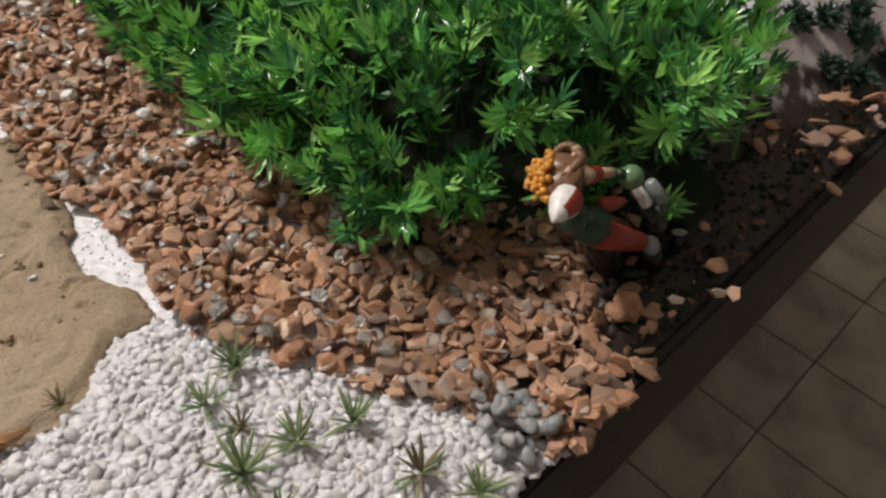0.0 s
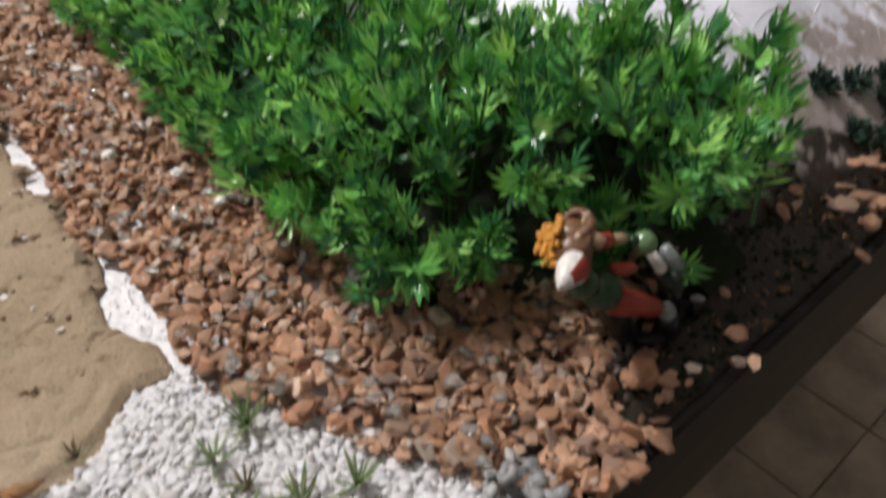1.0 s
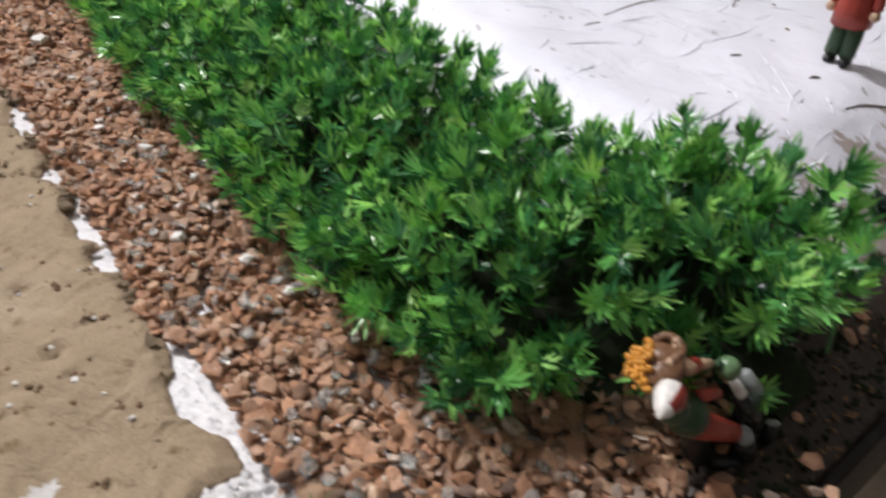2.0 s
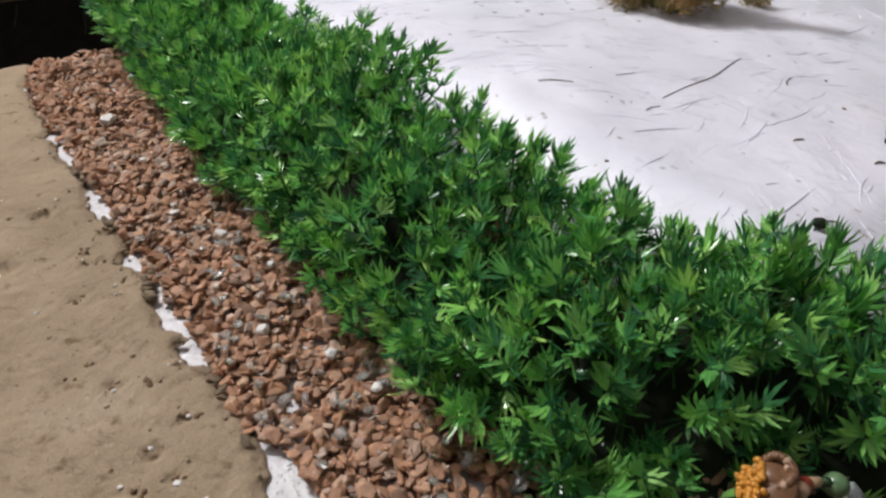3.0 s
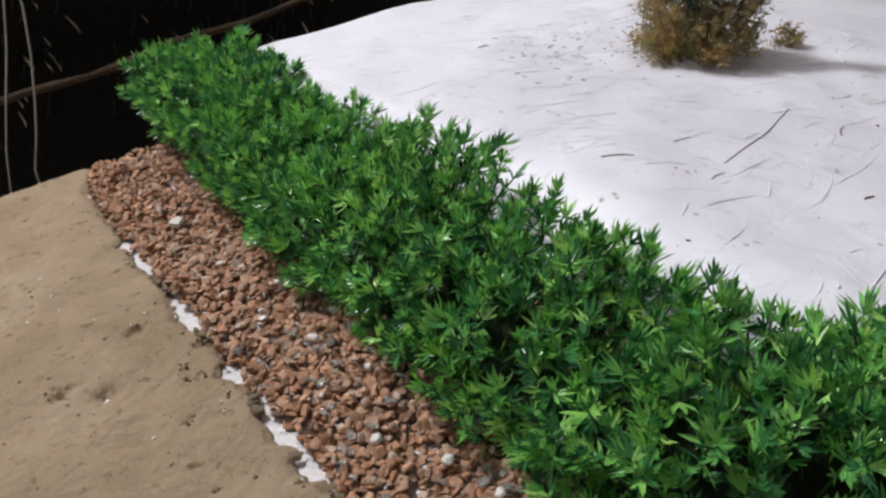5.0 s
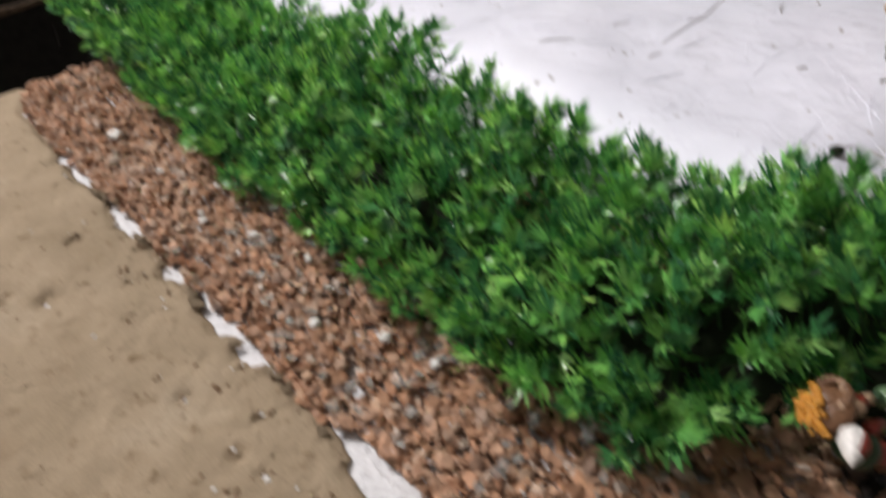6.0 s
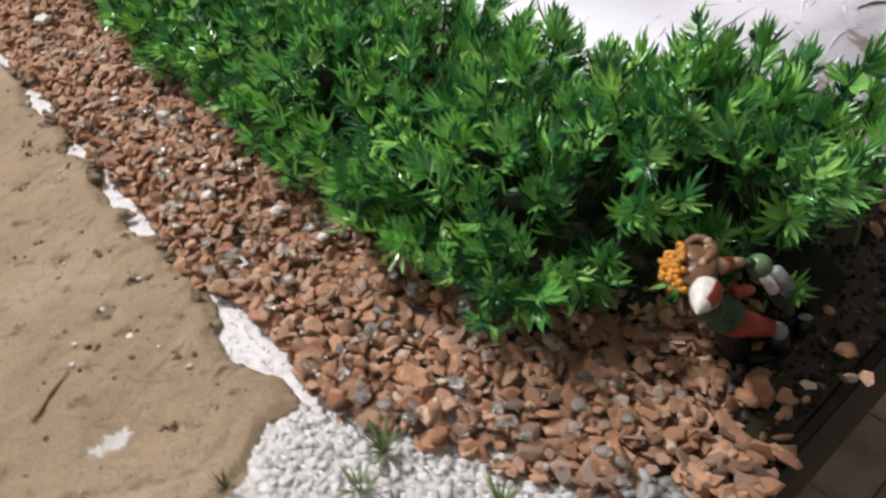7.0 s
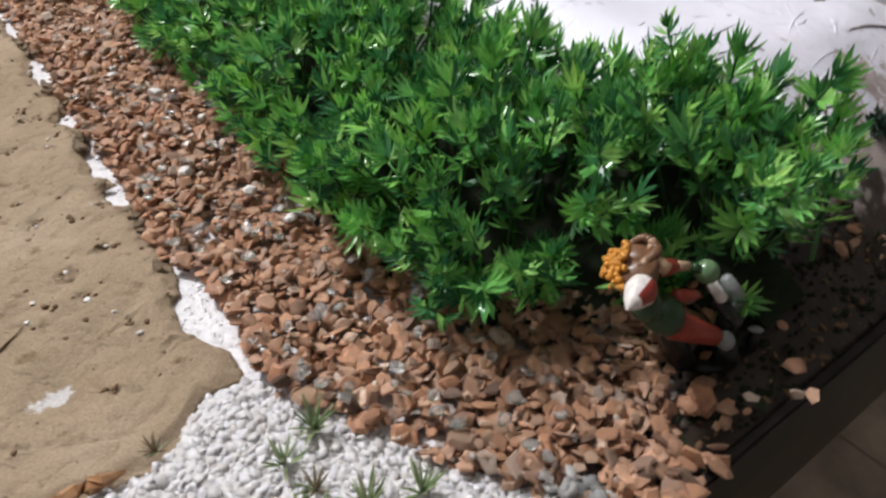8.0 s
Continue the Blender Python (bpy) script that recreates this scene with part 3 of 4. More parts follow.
def hedge_top(u, v):
    """The height of the hedge's leaf tips over the board."""
    d = max(0.0, min(v - 0.108, (v - 0.107 - (u + 0.157) * 1.93) / 2.17 + 0.075 * S((v - 0.165) / 0.05)))
    mound = 0.027 * S(1 - math.hypot((u + 0.43) * 0.58, v - 0.225) / 0.075) + 0.006 * S(1 - abs(u + 0.45) / 0.17)
    return 0.036 + 0.047 * S(d / 0.05) + 0.016 * S((-0.62 - u) / 0.2) + mound + 0.017 * nz(u, v, 22, 31) + 0.012 * nz(u, v, 52, 33)


def hedge():
    rng = random.Random(5)
    base = thing("hedge", W(-0.5, 0.2, 0))
    tagged(base, "dense green artificial hedge of glossy plastic sprigs along the gravel", "hedge")
    kinds = [sprig(rng) for _ in range(24)]
    meshes = []
    for k in kinds:
        o = k.make("sprig", [LEAF, STEM])
        meshes.append(o.data)
        bpy.data.objects.remove(o)
    spots = []
    step = 0.0101
    u = U0 - 0.005
    while u < -0.07:
        v = 0.09
        while v < 0.30:
            a, b = u + rng.uniform(-0.5, 0.5) * step, v + rng.uniform(-0.5, 0.5) * step
            g = hedge_gap(a, b)
            if g > -0.004 and not (a > -0.114 and b < 0.207) and not (a > -0.137 and b < 0.180) and not (a > -0.096 and b < 0.233):
                du = hedge_gap(a + 0.004, b) - hedge_gap(a - 0.004, b)
                dv = hedge_gap(a, b + 0.004) - hedge_gap(a, b - 0.004)
                out = -(E1 * du + E2 * dv)
                out = out.normalized() if out.length > 1e-6 else Vector((0, 0, 1))
                top = hedge_top(a, b) - 0.030
                edge = 1 - S(g / 0.03)
                high = rng.random() < 0.04
                spots.append((a, b, top + 0.006 * high, out, (0.15 + 0.6 * edge) * (0.3 if high else 1.0)))
                if g < 0.014:
                    ia, ib = a - out.dot(E1) * 0.009, b - out.dot(E2) * 0.009
                    for q in range(2):
                        if rng.random() < (0.55 if a < -0.34 else 0.3):
                            spots.append((ia, ib, 0.008 + max(0.004, top - 0.014) * (q + rng.random()) / 2, out, 0.8))
            v += step
        u += step
    # taller sprigs that stand out of the hedge near its end
    for a, b, z in ((-0.166, 0.238, 0.082), (-0.178, 0.228, 0.072), (-0.124, 0.268, 0.066), (-0.152, 0.258, 0.066), (-0.140, 0.264, 0.058), (-0.112, 0.272, 0.052)):
        spots.append((a, b, z, E2, 0.1))
        spots.append((a + 0.004, b - 0.004, z - 0.012, E2, 0.2))
    for a, b, z in ((-0.122, 0.194, 0.020), (-0.126, 0.203, 0.026), (-0.118, 0.214, 0.022), (-0.130, 0.188, 0.022), (-0.121, 0.222, 0.032), (-0.110, 0.224, 0.020)):
        spots.append((a, b, z, (E1 - E2).normalized(), 0.1))
    heap = Heap()
    singles = 0
    for a, b, z, out, lean in spots:
        lean *= 0.45 if a > -0.105 else 1.0
        # low beside the figurine's basket
        if a > -0.138 and b < 0.205:
            z, lean = min(z, 0.014), lean * 0.4
        p = W(a, b, max(z, 0.004))
        tilt = (Vector((0, 0, 1)) + out * lean + Vector((rng.uniform(-0.45, 0.45), rng.uniform(-0.45, 0.45), 0))).normalized()
        s = rng.uniform(0.78, 1.2)
        m = Matrix.Translation(p) @ tilt.to_track_quat("Z", "Y").to_matrix().to_4x4() @ Matrix.Rotation(rng.random() * 6.28, 4, "Z") @ Matrix.Scale(s, 4)
        k = rng.randrange(len(kinds))
        if singles < 290 and a > -0.2 and b < 0.19:
            o = new("sprig", meshes[k])
            o.parent = base
            o.matrix_parent_inverse = base.matrix_world.inverted()
            o.matrix_world = m
            singles += 1
        else:
            for pt in kinds[k].v:
                heap.v.append(m @ pt)
            off = len(heap.v) - len(kinds[k].v)
            heap.f.extend(tuple(off + q for q in f) for f in kinds[k].f)
            heap.i.extend(kinds[k].i)
    fo = heap.make("foliage", [LEAF, STEM], base)
    fo["kind"] = "stuff"
    fo.matrix_parent_inverse = base.matrix_world.inverted()
    # one dark bud on a taller stem
    tip = W(-0.178, 0.302, 0.070)
    v, f = tube([W(-0.179, 0.262, 0.03), W(-0.178, 0.285, 0.060), tip], [0.0010, 0.0008, 0.0008], 5)
    so = mesh_object("stem", v, f, STEM, base, "", True)
    bb = bmesh.new()
    bmesh.ops.create_icosphere(bb, subdivisions=2, radius=0.0032)
    for q in bb.verts:
        q.co = Vector((q.co.x * 1.2, q.co.y, q.co.z * 0.85)) * (1 + 0.25 * noise.noise(q.co * 300)) + tip
    bo = part("bud", bb, NEAR_BLACK, base, "dark withered bud", True)
    so.matrix_parent_inverse = base.matrix_world.inverted()
    bo.parent = so
    # near-black sheet added under the sprigs, standing in for shade in the gaps
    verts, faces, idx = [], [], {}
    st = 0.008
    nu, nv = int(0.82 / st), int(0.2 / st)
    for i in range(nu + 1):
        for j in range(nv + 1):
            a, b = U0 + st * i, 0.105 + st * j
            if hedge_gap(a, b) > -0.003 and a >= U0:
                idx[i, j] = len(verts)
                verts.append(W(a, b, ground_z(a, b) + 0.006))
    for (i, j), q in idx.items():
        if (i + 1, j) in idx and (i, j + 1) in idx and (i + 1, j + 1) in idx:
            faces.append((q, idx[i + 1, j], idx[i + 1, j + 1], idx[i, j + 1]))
    mo = mesh_object("gap_shade_sheet", verts, faces, NEAR_BLACK, base)
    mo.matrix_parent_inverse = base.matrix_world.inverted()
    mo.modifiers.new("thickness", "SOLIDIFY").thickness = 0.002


hedge()


# ---- gravel ----
def chip_shapes(rng, count):
    """Flat broken chips with blunt corners."""
    out = []
    for _ in range(count):
        bm = bmesh.new()
        ay, az = rng.uniform(0.25, 0.44), rng.uniform(0.05, 0.15)
        n = rng.choice((5, 6, 7))
        for k in range(n):
            w = 6.283 * (k + rng.uniform(-0.3, 0.3)) / n
            r = rng.uniform(0.8, 1.1)
            for z, q in ((az * rng.uniform(0.6, 1.1), rng.uniform(0.6, 0.9)), (-az, rng.uniform(0.55, 0.85)), (az * rng.uniform(-0.3, 0.3), 1.0)):
                bm.verts.new((math.cos(w) * 0.5 * r * q, math.sin(w) * ay * r * q, z))
        r = bmesh.ops.convex_hull(bm, input=bm.verts)
        bmesh.ops.delete(bm, geom=list({g for g in r["geom_interior"] if isinstance(g, bmesh.types.BMVert)}), context="VERTS")
        bmesh.ops.recalc_face_normals(bm, faces=bm.faces)
        bm.verts.index_update()
        out.append(([v.co.copy() for v in bm.verts], [tuple(v.index for v in f.verts) for f in bm.faces]))
        bm.free()
    return out


def in_gravel(u, v):
    if not (U0 + 0.004 < u < -0.0585) or v > 0.37:
        return False
    if v < gravel_edge(u) or (u > -0.19 and v < white_edge(u)):
        return False
    if hedge_gap(u, v) > 0.016:
        return False
    if v > 0.22 and u < -0.094 + 0.1 * max(0.0, v - 0.3):
        return False
    return True


def gravel():
    rng = random.Random(11)
    shapes = chip_shapes(rng, 22)
    meshes = []
    for v, f in shapes:
        o = mesh_object("stone", v, f, STONE)
        meshes.append(o.data)
        bpy.data.objects.remove(o)
    heap, loose = Heap(), []
    for layer, (n, z0, z1) in enumerate(((11500, -0.003, 0.0005), (14000, 0.0005, 0.003), (12500, 0.003, 0.0056))):
        for _ in range(n):
            u, v = rng.uniform(U0, -0.058), rng.uniform(0.035, 0.37)
            if not in_gravel(u, v):
                continue
            # sparse chips where the near-black shade patch lies beside the hedge end
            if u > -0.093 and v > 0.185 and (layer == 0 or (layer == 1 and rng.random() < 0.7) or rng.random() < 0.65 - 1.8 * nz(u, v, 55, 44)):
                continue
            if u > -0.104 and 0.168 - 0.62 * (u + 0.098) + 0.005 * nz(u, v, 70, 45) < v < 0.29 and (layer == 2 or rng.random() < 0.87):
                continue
            if layer == 2 and nz(u, v, 30, 41) < -0.1:
                continue
            s = rng.choice((0.0042, 0.0055, 0.007, 0.008, 0.0092, 0.011)) * rng.uniform(0.9, 1.25) * (0.92 if u < -0.6 else 0.8 if u > -0.093 and v > 0.185 else 1)
            p = W(u, v, max(ground_z(u, v), -0.004) + 0.004 + rng.uniform(z0, z1))
            m = Matrix.Translation(p) @ Euler((rng.gauss(0, 0.46), rng.gauss(0, 0.46), rng.uniform(0, 6.28))).to_matrix().to_4x4() @ Matrix.Scale(s, 4)
            k = rng.randrange(len(shapes))
            if layer == 2 and u > -0.2 and len(loose) < 280:
                loose.append((k, m))
            else:
                heap.add(*shapes[k], m)
    # large chips gathered at the rim beyond the hedge end, and a few by the figurine
    for u, v, s in ((-0.077, 0.318, 0.014), (-0.083, 0.311, 0.012), (-0.071, 0.326, 0.013), (-0.088, 0.326, 0.011), (-0.079, 0.303, 0.013), (-0.068, 0.312, 0.012), (-0.085, 0.336, 0.012),
                    (-0.070, 0.213, 0.012), (-0.071, 0.187, 0.009), (-0.073, 0.176, 0.010)):
        p = W(u, v, max(ground_z(u, v), -0.004) + 0.0085)
        loose.append((rng.randrange(len(shapes)), Matrix.Translation(p) @ Euler((rng.gauss(0, 0.25), rng.gauss(0, 0.25), rng.uniform(0, 6.28))).to_matrix().to_4x4() @ Matrix.Scale(s, 4)))
    bed = heap.make("gravel_bed", STONE)
    tagged(bed, "reddish-brown crushed brick gravel beside the hedge", "gravel", kind="stuff")
    for k, m in loose:
        o = new("stone", meshes[k])
        o.parent = bed
        o.matrix_world = m


gravel()


def glue_drops():
    """Dried drops of clear glue between the chips."""
    rng = random.Random(83)
    m, nt, b = mat("clear_glue", 0.07, 0.5)
    b.inputs["Base Color"].default_value = (0.86, 0.85, 0.84, 1)
    b.inputs["Transmission Weight"].default_value = 0.85
    b.inputs["IOR"].default_value = 1.45
    bump(nt, b, tex(nt, 350.0, 3), 0.5, 0.0008)
    h = Heap()
    for _ in range(130):
        u = rng.uniform(-0.46, -0.075)
        v = rng.uniform(gravel_edge(u), 0.135)
        if not in_gravel(u, v):
            continue
        bm = bmesh.new()
        bmesh.ops.create_icosphere(bm, subdivisions=2, radius=0.5)
        bm.verts.index_update()
        o = rng.random() * 40
        verts = [p.co * (1 + 0.7 * noise.noise(p.co * 2.4 + Vector((o, 0, 0)))) for p in bm.verts]
        faces = [tuple(p.index for p in f.verts) for f in bm.faces]
        bm.free()
        size = rng.uniform(0.0025, 0.0065)
        h.add(verts, faces, Matrix.Translation(W(u, v, rng.uniform(0.0068, 0.0095))) @ Euler((rng.gauss(0, 0.3), rng.gauss(0, 0.3), rng.uniform(0, 6.28))).to_matrix().to_4x4() @ Matrix.Diagonal((size * 1.3, size, size * 0.45, 1)))
    tagged(h.make("glue_drops", m, smooth=True), "glossy drops of clear dried glue between the gravel chips", "glue", kind="stuff")


glue_drops()


def coated_stones():
    """Chips at the gravel's edge, half sunk in the sand coat and coloured by it."""
    rng = random.Random(37)
    shapes = chip_shapes(rng, 8)
    for k in range(70):
        u = rng.uniform(-0.72, -0.272)
        if bare(u) > 0.3:
            continue
        v = sand_edge(u) + rng.uniform(-0.006, 0.004)
        verts, faces = shapes[k % 8]
        o = mesh_object("coated_stone", verts, faces, SAND)
        o.matrix_world = Matrix.Translation(W(u, v, 0.0015 + rng.uniform(0, 0.0015))) @ Euler((rng.gauss(0, 0.2), rng.gauss(0, 0.2), rng.uniform(0, 6.28))).to_matrix().to_4x4() @ Matrix.Scale(rng.uniform(0.005, 0.011), 4)
        tagged(o, "chip of gravel half sunk in the sandy plaster", "stone", "coated stones along the sand")


coated_stones()


def pebble_shapes(rng, count):
    out = []
    for _ in range(count):
        bm = bmesh.new()
        bmesh.ops.create_icosphere(bm, subdivisions=2, radius=0.5)
        sx, sy, sz = rng.uniform(0.8, 1.2), rng.uniform(0.65, 0.95), rng.uniform(0.4, 0.6)
        o = rng.random() * 50
        for v in bm.verts:
            k = 1 + 0.6 * noise.noise(v.co * 2.6 + Vector((o, 0, 0)))
            v.co = Vector((v.co.x * sx, v.co.y * sy, v.co.z * sz)) * k
        bm.verts.index_update()
        out.append(([v.co.copy() for v in bm.verts], [tuple(v.index for v in f.verts) for f in bm.faces]))
        bm.free()
    return out


def pebbles():
    rng = random.Random(23)
    shapes = pebble_shapes(rng, 14)
    meshes = []
    for v, f in shapes:
        o = mesh_object("pebble", v, f, WHITE_PEBBLE, smooth=True)
        meshes.append(o.data)
        bpy.data.objects.remove(o)
    heap, loose = Heap(), []
    for layer, n in enumerate((11000, 11000, 5000)):
        for _ in range(n):
            u, v = rng.uniform(-0.235, -0.062), rng.uniform(-0.2, 0.13)
            if v > white_edge(u) + 0.003 or u < sand_end(v) + 0.001:
                continue
            s = rng.uniform(0.0026, 0.0060)
            p = W(u, v, max(ground_z(u, v), -0.002) - 0.0009 + 0.0006 * layer + rng.uniform(-0.0008, 0.0008))
            m = Matrix.Translation(p) @ Euler((rng.uniform(-0.5, 0.5), rng.uniform(-0.5, 0.5), rng.uniform(0, 6.28))).to_matrix().to_4x4() @ Matrix.Scale(s, 4)
            k = rng.randrange(len(shapes))
            if layer == 2 and v > 0.0 and len(loose) < 290 and rng.random() < 0.6:
                loose.append((k, m))
            else:
                heap.add(*shapes[k], m)
    bed = heap.make("white_pebble_bed", WHITE_PEBBLE, smooth=True)
    tagged(bed, "bed of small glossy white pebbles in front of the gravel", "pebbles", kind="stuff")
    for k, m in loose:
        o = new("pebble", meshes[k])
        o.parent = bed
        o.matrix_world = m
    # grey pebbles where the white bed meets the gravel at the board's rim
    grey = Heap()
    for _ in range(26):
        u = rng.uniform(-0.088, -0.065)
        v = white_edge(u) + rng.uniform(-0.012, 0.014)
        m = Matrix.Translation(W(u, v, rng.uniform(0.003, 0.0075))) @ Euler((rng.uniform(-0.4, 0.4), rng.uniform(-0.4, 0.4), rng.uniform(0, 6.28))).to_matrix().to_4x4() @ Matrix.Scale(rng.uniform(0.005, 0.0075), 4)
        grey.add(*shapes[rng.randrange(len(shapes))], m)
    tagged(grey.make("grey_pebbles", GREY_PEBBLE, smooth=True), "smooth grey pebbles among the white ones", "pebbles", kind="stuff")


pebbles()


def plaster_lump(u, v, size, seed, z=0.0075, label="small broken white plaster lump among the brown gravel", group="plaster lumps in the gravel"):
    """A broken lump of white plaster lying in the gravel."""
    rng = random.Random(seed)
    verts, faces = chip_shapes(rng, 1)[0]
    o = mesh_object("plaster_lump", [Vector((q.x, q.y * 1.3, q.z * 2.0)) * size for q in verts], faces, LUMP)
    p = W(u, v, z)
    o.matrix_world = pose(p.x, p.y, p.z, rng.uniform(-15, 15), rng.uniform(-15, 15), rng.uniform(0, 360))
    tagged(o, label, "plaster lump", group)


for k, (u, v, size) in enumerate([(-0.336, 0.076, 0.008), (-0.437, 0.093, 0.011), (-0.480, 0.079, 0.007), (-0.386, 0.071, 0.005), (-0.6625, 0.085, 0.015), (-0.513, 0.106, 0.006),
                                  (-0.569, 0.086, 0.007), (-0.489, 0.082, 0.006), (-0.388, 0.1045, 0.007), (-0.299, 0.0955, 0.008), (-0.266, 0.1016, 0.007)]):
    plaster_lump(u, v, size, 500 + k)


# ---- grass tufts in the pebbles ----
def blade(length, width, bend):
    verts, faces = [], []
    for i, (t, w) in enumerate(((0, 0.7), (0.45, 1.0), (0.8, 0.6), (1.0, 0.0))):
        x, z = bend * t * t * length, t * length
        if w:
            verts += [Vector((x, -w * width / 2, z)), Vector((x - 0.15 * width, 0, z)), Vector((x, w * width / 2, z))]
        else:
            verts.append(Vector((x, 0, z)))
    for i in range(2):
        a, b = i * 3, i * 3 + 3
        faces += [(a, a + 1, b + 1, b), (a + 1, a + 2, b + 2, b + 1)]
    faces += [(6, 7, 9), (7, 8, 9)]
    return verts, faces


def grass_tuft(u, v, size, dry, seed):
    rng = random.Random(seed)
    t = thing("grass_tuft", W(u, v, 0.002), rng.uniform(0, 360))
    tagged(t, "small dry brown grass tuft among white pebbles" if dry else "small green spiky grass tuft among white pebbles", "grass tuft", "grass tufts in the pebbles")
    n = 19
    for k in range(n):
        L = size * rng.uniform(0.65, 1.0)
        lv, lf = blade(L, L * 0.115, rng.uniform(0.0, 0.3))
        tilt = math.radians(rng.uniform(6, 58))
        o = mesh_object("blade", lv, lf, DRY if dry and rng.random() < 0.8 else GRASS, t)
        o.matrix_local = Matrix.Rotation(6.283 * k / n + rng.uniform(-0.3, 0.3), 4, "Z") @ Matrix.Rotation(tilt, 4, "Y") @ Matrix.Rotation(rng.uniform(-0.5, 0.5), 4, "Z")


for k, (u, v, s, dry) in enumerate([(-0.155, 0.055, 0.0145, False), (-0.148, 0.040, 0.0125, False), (-0.134, 0.044, 0.010, True), (-0.118, 0.0545, 0.015, False),
                                    (-0.112, 0.071, 0.0145, False), (-0.121, 0.0365, 0.0155, False), (-0.085, 0.0755, 0.016, True), (-0.069, 0.0845, 0.012, False),
                                    (-0.104, 0.038, 0.010, True), (-0.1795, 0.0065, 0.0085, True)]):
    grass_tuft(u, v, s, dry, 100 + k)


# ---- figurine ----
def figure_material(name, c, rough=0.35):
    return plain(name, c, rough, 0.45, 0.18, 500.0)


F_WHITE, F_RED, F_GREEN = figure_material("figure_white", (0.72, 0.68, 0.66)), figure_material("figure_red", (0.30, 0.040, 0.026)), figure_material("figure_green", (0.022, 0.055, 0.022))
F_BROWN, F_TAN, F_ORANGE = figure_material("figure_brown", (0.17, 0.085, 0.045)), figure_material("figure_tan", (0.45, 0.30, 0.20)), figure_material("figure_orange", (0.58, 0.26, 0.04))
F_GREY, F_DARK = figure_material("figure_grey", (0.26, 0.28, 0.28), 0.3), figure_material("figure_dark", (0.012, 0.012, 0.013), 0.3)


def ball(h, at, r, index, squash=(1, 1, 1), turn=(0, 0, 0), cuts=2):
    bm = bmesh.new()
    bmesh.ops.create_icosphere(bm, subdivisions=cuts, radius=1.0)
    bm.verts.index_update()
    m = Matrix.Translation(at) @ Euler(turn).to_matrix().to_4x4() @ Matrix.Diagonal((r * squash[0], r * squash[1], r * squash[2], 1))
    h.add([v.co.copy() for v in bm.verts], [tuple(v.index for v in f.verts) for f in bm.faces], m, index)
    bm.free()


def limb(h, a, b, ra, rb, index, sides=10):
    a, b = Vector(a), Vector(b)
    pts = [a + (b - a) * t for t in (0, 0.08, 0.5, 0.92, 1)]
    v, f = tube(pts, [ra * 0.6, ra, (ra + rb) / 2 * 1.05, rb, rb * 0.6], sides)
    h.add(v, f, None, index)


